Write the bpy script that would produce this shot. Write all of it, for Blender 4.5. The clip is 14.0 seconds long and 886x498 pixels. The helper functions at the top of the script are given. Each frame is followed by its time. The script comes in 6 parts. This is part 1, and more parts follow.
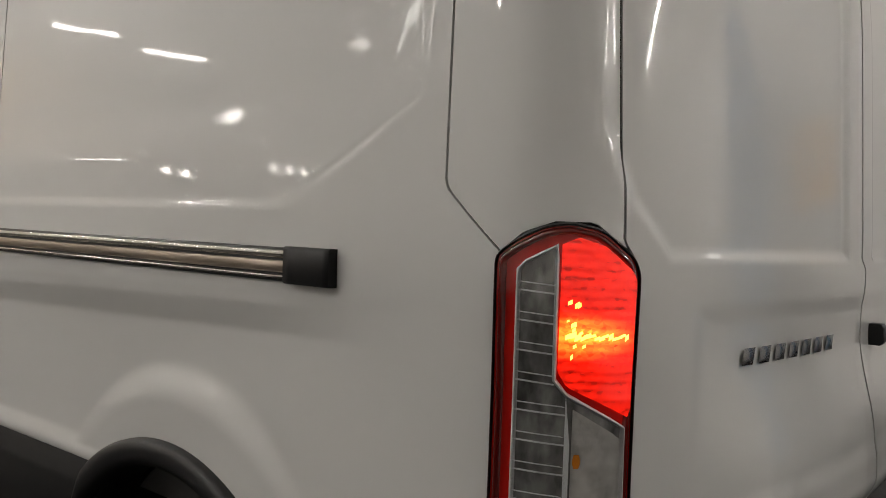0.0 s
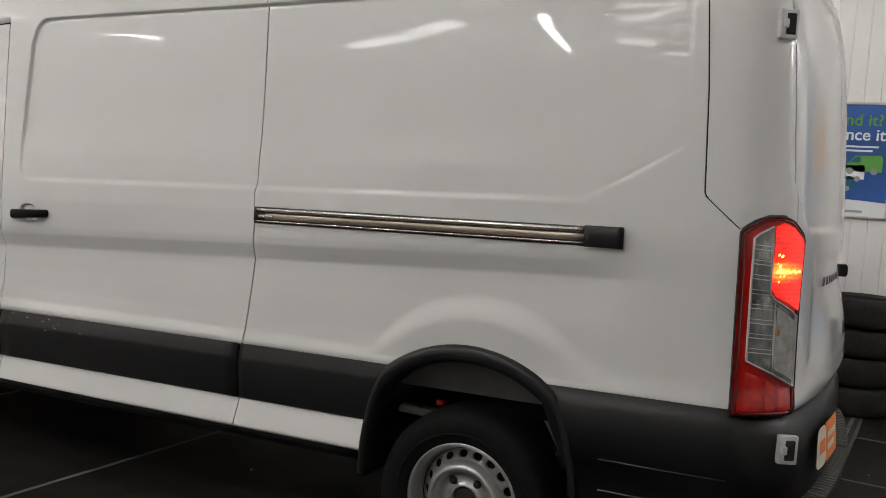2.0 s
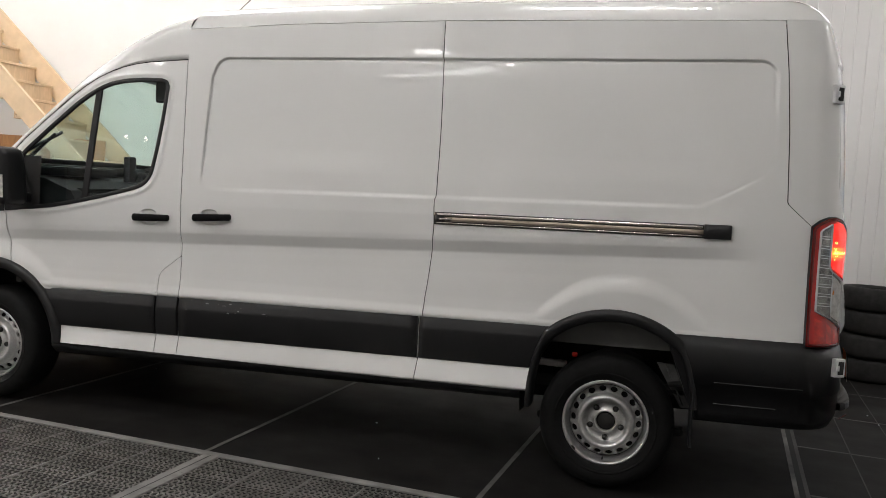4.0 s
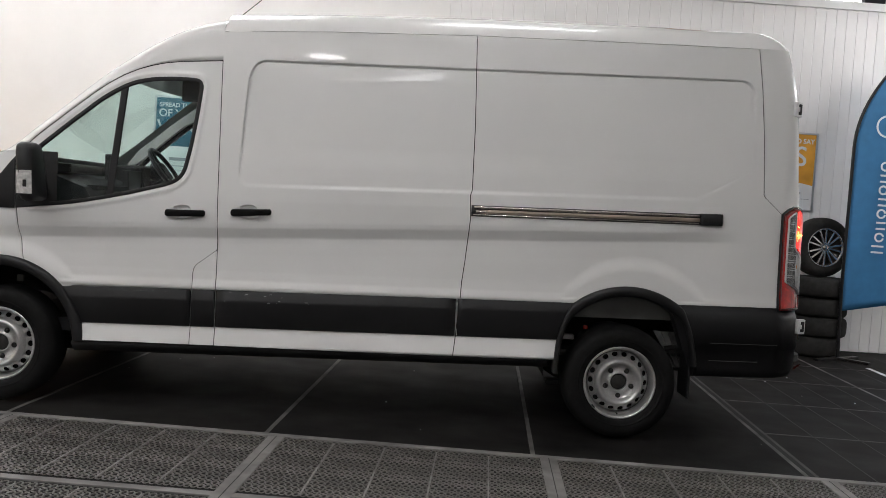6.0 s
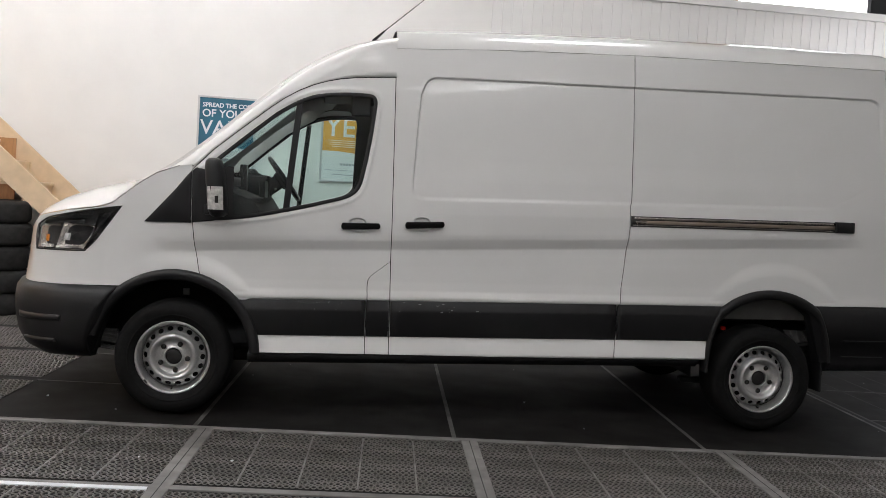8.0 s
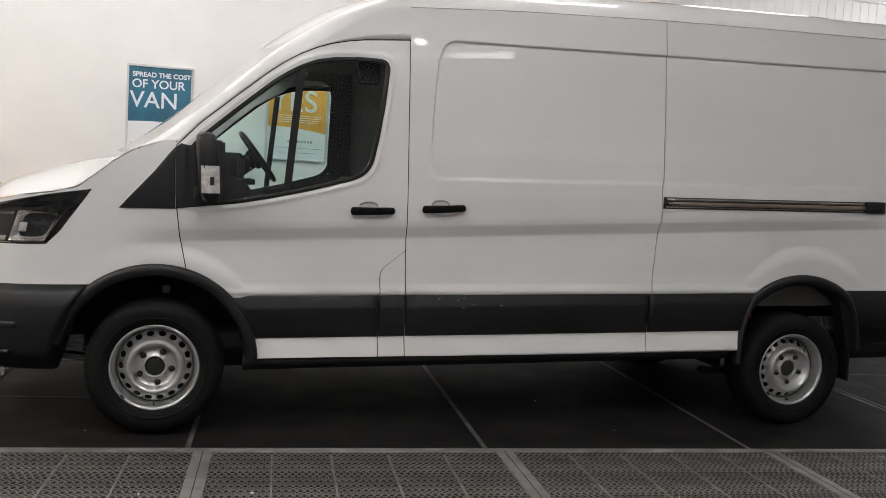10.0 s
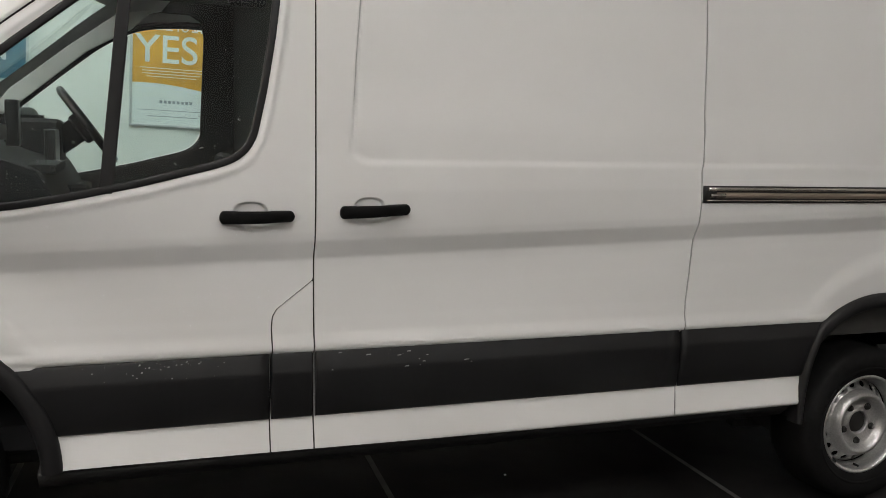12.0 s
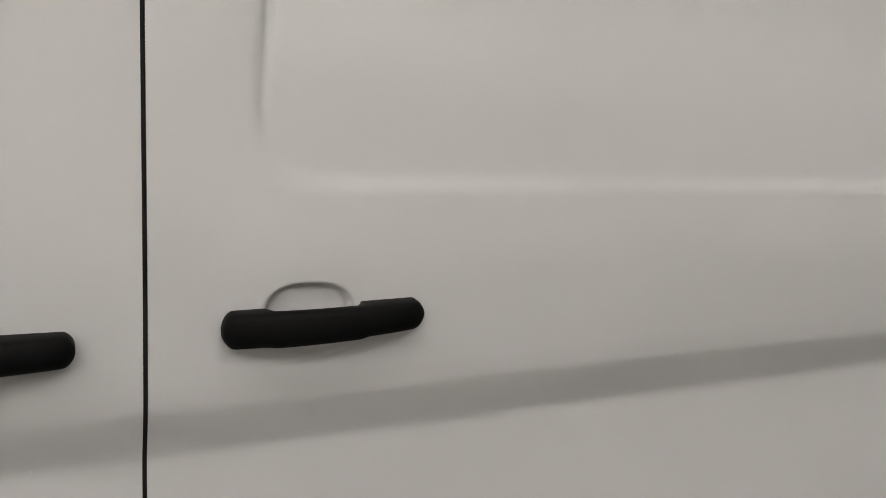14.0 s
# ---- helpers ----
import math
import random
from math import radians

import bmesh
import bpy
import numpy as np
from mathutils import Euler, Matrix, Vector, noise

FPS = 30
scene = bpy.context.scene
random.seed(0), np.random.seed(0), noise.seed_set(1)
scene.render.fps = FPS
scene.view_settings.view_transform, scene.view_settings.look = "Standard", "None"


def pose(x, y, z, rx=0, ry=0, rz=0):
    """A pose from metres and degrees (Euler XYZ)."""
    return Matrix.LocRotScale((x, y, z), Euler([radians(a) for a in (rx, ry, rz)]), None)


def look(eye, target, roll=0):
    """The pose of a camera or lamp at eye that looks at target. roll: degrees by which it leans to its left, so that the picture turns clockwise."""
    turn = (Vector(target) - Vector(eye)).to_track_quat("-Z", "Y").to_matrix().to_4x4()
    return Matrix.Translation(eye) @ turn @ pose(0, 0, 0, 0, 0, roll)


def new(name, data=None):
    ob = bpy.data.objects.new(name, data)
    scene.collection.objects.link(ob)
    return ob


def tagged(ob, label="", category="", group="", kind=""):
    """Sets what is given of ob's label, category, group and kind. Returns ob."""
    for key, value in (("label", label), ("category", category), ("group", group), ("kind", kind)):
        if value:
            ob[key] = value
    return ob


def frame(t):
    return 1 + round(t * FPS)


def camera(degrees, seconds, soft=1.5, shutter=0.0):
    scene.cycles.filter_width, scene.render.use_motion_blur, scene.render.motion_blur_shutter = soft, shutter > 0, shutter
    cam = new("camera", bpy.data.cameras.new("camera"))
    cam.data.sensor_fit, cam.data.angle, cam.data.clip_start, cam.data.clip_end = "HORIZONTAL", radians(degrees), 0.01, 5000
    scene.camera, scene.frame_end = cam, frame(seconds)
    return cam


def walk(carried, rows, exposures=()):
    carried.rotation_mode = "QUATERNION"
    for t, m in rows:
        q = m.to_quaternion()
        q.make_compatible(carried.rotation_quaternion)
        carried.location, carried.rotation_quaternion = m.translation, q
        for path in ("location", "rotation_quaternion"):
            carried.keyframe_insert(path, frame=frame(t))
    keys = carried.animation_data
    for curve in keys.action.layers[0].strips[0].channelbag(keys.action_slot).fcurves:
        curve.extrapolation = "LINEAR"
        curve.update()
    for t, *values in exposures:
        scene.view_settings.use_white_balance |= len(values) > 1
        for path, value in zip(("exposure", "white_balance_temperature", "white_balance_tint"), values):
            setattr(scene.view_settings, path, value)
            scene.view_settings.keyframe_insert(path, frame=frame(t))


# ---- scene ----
cam = camera(53.4, 14.0, soft=0.75)
PATH = [
    (0, (5.463, -2.127, 1.493), (4.173, -0.601, 1.402), 3.4),
    (0.3, (5.399, -2.409, 1.513), (4.19, -0.823, 1.37), 3.5),
    (0.5, (5.356, -2.601, 1.511), (4.182, -0.99, 1.348), 3.0),
    (0.9, (5.294, -2.971, 1.497), (4.201, -1.304, 1.336), 3.8),
    (1, (5.29, -3.043, 1.5), (4.206, -1.371, 1.339), 3.6),
    (1.5, (5.169, -3.486, 1.507), (4.205, -1.742, 1.351), 4.1),
    (2, (5.012, -3.874, 1.538), (4.14, -2.082, 1.371), 3.9),
    (2.5, (4.829, -4.299, 1.517), (4.068, -2.455, 1.371), 4.1),
    (3, (4.583, -4.748, 1.542), (3.928, -2.865, 1.381), 3.9),
    (3.5, (4.314, -5.172, 1.502), (3.749, -3.259, 1.364), 4.1),
    (3.7, (4.189, -5.326, 1.496), (3.646, -3.406, 1.358), 4.1),
    (5.8, (2.666, -6.279, 1.366), (2.67, -4.282, 1.263), 4.0),
    (6, (2.536, -6.285, 1.338), (2.569, -4.287, 1.243), 3.9),
    (6.5, (2.106, -6.365, 1.41), (2.212, -4.371, 1.292), 3.9),
    (7, (1.689, -6.372, 1.392), (1.822, -4.379, 1.28), 3.8),
    (7.5, (1.288, -6.412, 1.399), (1.478, -4.425, 1.286), 3.7),
    (8, (0.901, -6.403, 1.397), (1.155, -4.423, 1.283), 3.6),
    (8.2, (0.746, -6.387, 1.406), (1.029, -4.411, 1.29), 3.5),
    (10.3, (0.276, -5.44, 1.365), (0.812, -3.52, 1.204), 3.1),
    (10.5, (0.293, -5.284, 1.367), (0.855, -3.372, 1.196), 2.9),
    (11, (0.375, -4.846, 1.411), (1.009, -2.959, 1.216), 3.0),
    (11.5, (0.538, -4.38, 1.442), (1.213, -2.509, 1.234), 3.0),
    (12, (0.662, -3.873, 1.442), (1.354, -2.01, 1.22), 3.1),
    (12.5, (0.79, -3.399, 1.382), (1.497, -1.537, 1.205), 2.7),
    (13, (0.937, -2.915, 1.401), (1.647, -1.054, 1.215), 2.8),
    (13.5, (1.055, -2.443, 1.452), (1.855, -0.443, 1.168), 3.4),
    (13.8, (1.129, -2.184, 1.448), (1.984, -0.184, 1.178), 3.3),
    (14, (1.190, -2.013, 1.467), (2.050, -0.013, 1.159), 4.1),
]
walk(cam, [(t, look(eye, target, roll)) for t, eye, target, roll in PATH], [
    (0.0, -0.12, 6840, 10), (0.6, -0.04, 6720, 10), (1.5, 0.12, 6540, 10), (3.5, 0.20, 6490, 10), (6.0, 0.05, 6290, 11), (8.0, 0.02, 6280, 11),
    (10.5, 0.05, 6400, 11), (12.0, 0.21, 6580, 10), (13.0, 0.27, 6620, 11), (14.0, 0.19, 6640, 11)])

# ---- world and light ----
world = bpy.data.worlds.new("world")
world.use_nodes = True
scene.world = world
world.node_tree.nodes["Background"].inputs["Color"].default_value = (0.9, 0.95, 1.0, 1)
world.node_tree.nodes["Background"].inputs["Strength"].default_value = 0.05
TUBE_POWER = 145.0

# ---- materials ----


def mat(name, color, rough=0.5, metal=0.0, var=0.0, scale=8.0, bump=0.0, bump_scale=200.0, coat=0.0, emit=0.0, emit_color=None, spec=0.5,
        alpha_trans=0.0, stain=0.0, stain_scale=1.2, stretch=(1, 1, 1), rough_var=0.0):
    m = bpy.data.materials.new(name)
    m.use_nodes = True
    nt = m.node_tree
    b = nt.nodes["Principled BSDF"]
    b.inputs["Base Color"].default_value = (*color, 1)
    b.inputs["Roughness"].default_value = rough
    b.inputs["Metallic"].default_value = metal
    b.inputs["Specular IOR Level"].default_value = spec
    b.inputs["Coat Weight"].default_value = coat
    b.inputs["Coat Roughness"].default_value = 0.04
    b.inputs["Transmission Weight"].default_value = alpha_trans
    if emit:
        b.inputs["Emission Color"].default_value = (*(emit_color or color), 1)
        b.inputs["Emission Strength"].default_value = emit
    tc = nt.nodes.new("ShaderNodeTexCoord")
    mp = nt.nodes.new("ShaderNodeMapping")
    mp.inputs["Scale"].default_value = stretch
    nt.links.new(tc.outputs["Object"], mp.inputs["Vector"])

    def noise_node(sc, detail=4.0):
        n = nt.nodes.new("ShaderNodeTexNoise")
        n.inputs["Scale"].default_value = sc
        n.inputs["Detail"].default_value = detail
        nt.links.new(mp.outputs["Vector"], n.inputs["Vector"])
        return n

    last = None
    for amount, sc in ((var, scale), (stain, stain_scale)):
        if not amount:
            continue
        n = noise_node(sc)
        r = nt.nodes.new("ShaderNodeMapRange")
        r.inputs["From Min"].default_value, r.inputs["From Max"].default_value = 0.3, 0.7
        r.inputs["To Min"].default_value, r.inputs["To Max"].default_value = 1 - amount, 1 + amount
        nt.links.new(n.outputs["Fac"], r.inputs["Value"])
        mx = nt.nodes.new("ShaderNodeMix")
        mx.data_type, mx.blend_type = "RGBA", "MULTIPLY"
        mx.inputs["Factor"].default_value = 1
        if last is None:
            mx.inputs["A"].default_value = (*color, 1)
        else:
            nt.links.new(last, mx.inputs["A"])
        nt.links.new(r.outputs["Result"], mx.inputs["B"])
        last = mx.outputs["Result"]
    if last is not None:
        nt.links.new(last, b.inputs["Base Color"])
    if rough_var:
        n = noise_node(3.0)
        r = nt.nodes.new("ShaderNodeMapRange")
        r.inputs["To Min"].default_value, r.inputs["To Max"].default_value = max(0.02, rough - rough_var), rough + rough_var
        nt.links.new(n.outputs["Fac"], r.inputs["Value"])
        nt.links.new(r.outputs["Result"], b.inputs["Roughness"])
    if bump:
        n = noise_node(bump_scale, 2.0)
        bp = nt.nodes.new("ShaderNodeBump")
        bp.inputs["Strength"].default_value = bump
        bp.inputs["Distance"].default_value = 0.002
        nt.links.new(n.outputs["Fac"], bp.inputs["Height"])
        nt.links.new(bp.outputs["Normal"], b.inputs["Normal"])
    return m


def glass_mat(name, tint, rough=0.0):
    """Thin pane: clear with a tint, and a mirror share that grows with the angle."""
    m = bpy.data.materials.new(name)
    m.use_nodes = True
    nt = m.node_tree
    nt.nodes.remove(nt.nodes["Principled BSDF"])
    out = nt.nodes["Material Output"]
    tr, gl, mx, fr = (nt.nodes.new(k) for k in ("ShaderNodeBsdfTransparent", "ShaderNodeBsdfGlossy", "ShaderNodeMixShader", "ShaderNodeFresnel"))
    tr.inputs["Color"].default_value = (*tint, 1)
    gl.inputs["Roughness"].default_value = rough
    fr.inputs["IOR"].default_value = 1.5
    nt.links.new(fr.outputs["Fac"], mx.inputs["Fac"])
    nt.links.new(tr.outputs["BSDF"], mx.inputs[1])
    nt.links.new(gl.outputs["BSDF"], mx.inputs[2])
    nt.links.new(mx.outputs["Shader"], out.inputs["Surface"])
    return m


PAINT = mat("white_paint", (0.72, 0.72, 0.71), 0.28, coat=1.0, bump=0.015, bump_scale=900, stain=0.015, stain_scale=1.5)
BLACK = mat("textured_black_plastic", (0.0088, 0.0088, 0.0096), 0.46, var=0.15, scale=6, bump=0.12, bump_scale=900, rough_var=0.10, spec=0.36)
BLACK_SMOOTH = mat("smooth_black_plastic", (0.010, 0.010, 0.011), 0.3, var=0.1, spec=0.4)
CREASE = mat("paler_plastic_crease", (0.032, 0.032, 0.034), 0.4, var=0.5, scale=12)
HANDLE = mat("matt_black_handle", (0.0035, 0.0035, 0.0035), 0.6, spec=0.12, bump=0.1, bump_scale=900)
GAP = mat("dark_gap", (0.01, 0.01, 0.01), 0.8)
UNDER = mat("underbody_black", (0.011, 0.011, 0.011), 0.7, var=0.3, bump=0.3, bump_scale=60)
LINER = mat("primer_grey_inner_arch", (0.10, 0.10, 0.097), 0.6, var=0.25, scale=5)
GUARD = mat("dull_grey_guard", (0.075, 0.075, 0.073), 0.55, var=0.3, scale=20)
RUBBER = mat("tyre_rubber", (0.0075, 0.0075, 0.0075), 0.7, var=0.25, scale=30, bump=0.15, bump_scale=300, spec=0.12)
STEEL = mat("silver_wheel_paint", (0.56, 0.56, 0.555), 0.33, metal=0.78, var=0.12, scale=120, bump=0.06, bump_scale=500)
BOLT = mat("dark_bolt_steel", (0.022, 0.021, 0.02), 0.55, metal=0.3, var=0.3)
CHROME = mat("brushed_rail_steel", (0.6, 0.57, 0.53), 0.22, metal=1.0, var=0.15, scale=20, stretch=(0.2, 1, 8))
RAIL_GREASE = mat("greasy_rail_channel", (0.40, 0.34, 0.28), 0.36, metal=0.85, var=0.35, scale=15, stretch=(0.2, 1, 3))
BADGE = mat("badge_chrome", (0.22, 0.22, 0.23), 0.25, metal=1.0)
DASH = mat("dashboard_plastic", (0.012, 0.0125, 0.0135), 0.7, spec=0.2, var=0.1, bump=0.05, bump_scale=500)
FABRIC = mat("seat_fabric", (0.014, 0.0145, 0.015), 0.9, var=0.2, scale=60, bump=0.3, bump_scale=400)
LINING = mat("light_grey_headlining", (0.35, 0.35, 0.34), 0.9, var=0.05)
GLASS = glass_mat("window_glass", (0.74, 0.86, 0.84))
CLEAR = glass_mat("clear_lens", (0.92, 0.92, 0.92))
RED_LENS = mat("red_lens", (0.48, 0.009, 0.005), 0.1, coat=1.0, var=0.3, scale=14, stretch=(1, 1, 0.3))
DEEP_RED = mat("deep_red_lens_edge", (0.13, 0.004, 0.003), 0.08, coat=1.0)
MIRROR = mat("bright_lamp_reflector", (0.80, 0.76, 0.72), 0.24, metal=0.85, bump=1.0, bump_scale=34)
BULB = mat("lit_bulb", (1.0, 0.5, 0.1), 0.3, emit=6.0, emit_color=(1.0, 0.35, 0.05))
SILVER = mat("lamp_reflector", (0.45, 0.45, 0.44), 0.2, metal=0.7, var=0.55, scale=55, stain=0.4, stain_scale=18, bump=0.5, bump_scale=90, stretch=(1, 1, 0.5))
HAZE = mat("frosted_lamp_reflector", (0.60, 0.59, 0.57), 0.3, metal=0.4, var=0.3, scale=40, bump=0.5, bump_scale=120)
BRIGHT_RED = mat("bright_red_lens", (0.55, 0.018, 0.010), 0.14, coat=1.0, var=0.35, scale=30)
LAMP_DARK = mat("dark_lamp_housing", (0.035, 0.035, 0.036), 0.22, var=0.4, scale=30)
PILLAR = mat("pale_grey_pillar_lining", (0.60, 0.60, 0.58), 0.85, var=0.06)
SEAM_DARK = mat("faint_floor_groove", (0.022, 0.021, 0.020), 0.7, var=0.4, scale=4)
GROOVE = mat("dark_floor_groove", (0.050, 0.048, 0.046), 0.7, var=0.4, scale=4)
AMBER = mat("amber_bulb", (0.75, 0.25, 0.03), 0.2)
ORANGE = mat("orange_sticker", (0.85, 0.25, 0.05), 0.5, var=0.05)
CREAM = mat("cream_sticker", (0.8, 0.72, 0.62), 0.5, var=0.05)
BRACKET = mat("galvanised_bracket", (0.62, 0.62, 0.62), 0.4, metal=0.1, var=0.1, scale=40)
WALL = mat("white_wall_paint", (0.78, 0.77, 0.75), 0.75, var=0.02, scale=3, stain=0.03, stain_scale=0.6, bump=0.05, bump_scale=120)
UNSEEN_WALL = mat("unseen_wall_grey", (0.52, 0.51, 0.495), 0.8, var=0.1, scale=2, stain=0.25, stain_scale=0.5)
BOARD = mat("white_cladding_board", (0.76, 0.75, 0.74), 0.4, var=0.02, scale=3, stain=0.03, stain_scale=0.8)
TRIMW = mat("white_trim", (0.75, 0.75, 0.74), 0.45)
CONCRETE = mat("dark_resin_floor", (0.0098, 0.0091, 0.0087), 0.68, spec=0.14, var=0.35, scale=2.5, stain=0.3, stain_scale=0.5, bump=0.15, bump_scale=90, rough_var=0.15)
JOINT = mat("dull_floor_joint", (0.100, 0.096, 0.092), 0.7, var=0.6, scale=4, stain=0.6, stain_scale=1.3)
MAT_BASE = mat("perforated_floor_panel", (0.135, 0.127, 0.121), 0.6, var=0.25, scale=5, stain=0.3, stain_scale=1.0, bump=0.2, bump_scale=200)
MAT_EDGE = mat("worn_grey_edge_strip", (0.19, 0.185, 0.18), 0.6, var=0.25, scale=9, stain=0.3, stain_scale=2, bump=0.2, bump_scale=150)
# near-black that paints the shade inside the grating holes
DARK = mat("painted_hole_shade", (0.008, 0.008, 0.008), 0.9)
PINE = mat("pine_wood", (0.66, 0.50, 0.33), 0.55, var=0.07, scale=9, stretch=(1, 4, 1), stain=0.05, stain_scale=3, bump=0.05, bump_scale=80)
FLAG = mat("blue_flag_cloth", (0.03, 0.16, 0.34), 0.7, var=0.08, scale=10)
FLAG_W = mat("white_print", (0.72, 0.75, 0.78), 0.6)
FRAME = mat("silver_poster_frame", (0.6, 0.6, 0.6), 0.3, metal=0.8)
TEAL = mat("teal_poster_print", (0.016, 0.12, 0.19), 0.35, var=0.25, scale=4)
AMBER_P = mat("orange_poster_print", (0.74, 0.36, 0.045), 0.35, var=0.2, scale=4)
BLUE_P = mat("blue_poster_print", (0.02, 0.085, 0.30), 0.35, var=0.25, scale=3)
PAPER = mat("white_poster_paper", (0.75, 0.77, 0.78), 0.4)
GREEN_P = mat("green_print", (0.10, 0.32, 0.05), 0.4)
GREY_P = mat("grey_print", (0.28, 0.30, 0.33), 0.5)
OLD_RUBBER = mat("dusty_tyre_rubber", (0.022, 0.0215, 0.021), 0.75, var=0.25, scale=20, bump=0.2, bump_scale=200, spec=0.2)
ALLOY = mat("polished_alloy", (0.6, 0.6, 0.6), 0.25, metal=0.9)
ALLOY_BLACK = mat("gloss_black_alloy", (0.02, 0.02, 0.02), 0.25)
TUBE = mat("lit_fluorescent_tube", (1, 1, 1), 0.4, emit=TUBE_POWER, emit_color=(1.0, 0.97, 0.945))
PEARL = mat("lit_pearl_bulb", (1, 1, 1), 0.4, emit=45.0, emit_color=(1.0, 0.95, 0.9))
STRIP = mat("lit_strip_diffuser", (1, 1, 1), 0.4, emit=22.0, emit_color=(1.0, 0.97, 0.94))
PANEL = mat("lit_panel_diffuser", (1, 1, 1), 0.4, emit=7.0, emit_color=(1.0, 0.98, 0.95))
BATTEN = mat("white_batten_body", (0.7, 0.7, 0.7), 0.5)
CEIL = mat("ceiling_sheet", (0.5, 0.49, 0.47), 0.7, var=0.06, scale=2)
BRICKISH = mat("brown_panelling", (0.38, 0.19, 0.075), 0.6, var=0.15, stretch=(6, 6, 1))


def lit_lens(center):
    """Red fluted lens lit from behind: hottest round its bulb, broken up by the prisms of the lens."""
    m = mat("lit_red_lens", (0.5, 0.01, 0.005), 0.12, coat=1.0)
    nt = m.node_tree
    b = nt.nodes["Principled BSDF"]
    tc = nt.nodes.new("ShaderNodeTexCoord")
    sub = nt.nodes.new("ShaderNodeVectorMath")
    sub.operation = "SUBTRACT"
    sub.inputs[1].default_value = center
    mul = nt.nodes.new("ShaderNodeVectorMath")
    mul.operation = "MULTIPLY"
    mul.inputs[1].default_value = (0.55, 0.55, 1.6)
    length = nt.nodes.new("ShaderNodeVectorMath")
    length.operation = "LENGTH"
    nt.links.new(tc.outputs["Object"], sub.inputs[0])
    nt.links.new(sub.outputs["Vector"], mul.inputs[0])
    nt.links.new(mul.outputs["Vector"], length.inputs[0])
    near = nt.nodes.new("ShaderNodeMapRange")
    near.interpolation_type = "SMOOTHSTEP"
    near.inputs["From Min"].default_value, near.inputs["From Max"].default_value = 0.0, 0.09
    near.inputs["To Min"].default_value, near.inputs["To Max"].default_value = 1.0, 0.0
    nt.links.new(length.outputs["Value"], near.inputs["Value"])
    prism = nt.nodes.new("ShaderNodeTexVoronoi")
    prism.inputs["Scale"].default_value = 120.0
    mp = nt.nodes.new("ShaderNodeMapping")
    mp.inputs["Scale"].default_value = (1.0, 1.0, 1.5)
    nt.links.new(tc.outputs["Object"], mp.inputs["Vector"])
    nt.links.new(mp.outputs["Vector"], prism.inputs["Vector"])
    wave = nt.nodes.new("ShaderNodeTexWave")
    wave.bands_direction = "Z"
    wave.inputs["Scale"].default_value = 22.0
    wave.inputs["Distortion"].default_value = 1.0
    nt.links.new(tc.outputs["Object"], wave.inputs["Vector"])
    mix = nt.nodes.new("ShaderNodeMath")
    mix.operation = "MULTIPLY_ADD"
    mix.inputs[1].default_value = 1.1
    nt.links.new(prism.outputs["Color"], mix.inputs[0])
    half = nt.nodes.new("ShaderNodeMath")
    half.operation = "MULTIPLY_ADD"
    half.inputs[1].default_value, half.inputs[2].default_value = 0.60, 0.16
    nt.links.new(wave.outputs["Fac"], half.inputs[0])
    nt.links.new(half.outputs["Value"], mix.inputs[2])
    hot = nt.nodes.new("ShaderNodeMath")
    hot.operation = "MULTIPLY_ADD"
    hot.inputs[1].default_value, hot.inputs[2].default_value = 2.6, 0.85
    nt.links.new(near.outputs["Result"], hot.inputs[0])
    power = nt.nodes.new("ShaderNodeMath")
    power.operation = "MULTIPLY"
    nt.links.new(mix.outputs["Value"], power.inputs[0])
    nt.links.new(hot.outputs["Value"], power.inputs[1])
    ramp = nt.nodes.new("ShaderNodeValToRGB")
    ramp.color_ramp.elements[0].color = (1.0, 0.012, 0.004, 1)
    ramp.color_ramp.elements[1].color = (1.0, 0.16, 0.015, 1)
    ramp.color_ramp.elements[0].position = 0.25
    nt.links.new(near.outputs["Result"], ramp.inputs["Fac"])
    nt.links.new(ramp.outputs["Color"], b.inputs["Emission Color"])
    nt.links.new(power.outputs["Value"], b.inputs["Emission Strength"])
    return m


# ---- builders ----


def link(name, mesh, material, parent=None, label="", smooth=True):
    mesh.materials.append(material)
    if smooth:
        mesh.polygons.foreach_set("use_smooth", [True] * len(mesh.polygons))
    ob = new(name, mesh)
    if parent is not None:
        ob.parent = parent
    if label:
        tagged(ob, label)
    return ob


def part(name, bm, material, parent=None, label="", smooth=False):
    """Links a bmesh as one mesh object under a thing or under a part."""
    bmesh.ops.recalc_face_normals(bm, faces=bm.faces)
    me = bpy.data.meshes.new(name)
    bm.to_mesh(me)
    bm.free()
    return link(name, me, material, parent, label, smooth)


def pydata(name, verts, faces, material, parent=None, label="", smooth=True):
    me = bpy.data.meshes.new(name)
    me.from_pydata([tuple(v) for v in verts], [], faces)
    me.update()
    return link(name, me, material, parent, label, smooth)


def box_bm(x0, x1, y0, y1, z0, z1, bevel=0.0, seg=2, m=None):
    bm = bmesh.new()
    bmesh.ops.create_cube(bm, size=1.0)
    bm.transform(Matrix.Translation(((x0 + x1) / 2, (y0 + y1) / 2, (z0 + z1) / 2)) @ Matrix.Diagonal((x1 - x0, y1 - y0, z1 - z0, 1)))
    if bevel:
        bmesh.ops.bevel(bm, geom=bm.edges[:], offset=bevel, segments=seg, affect="EDGES", profile=0.7)
    if m is not None:
        bm.transform(m)
    return bm


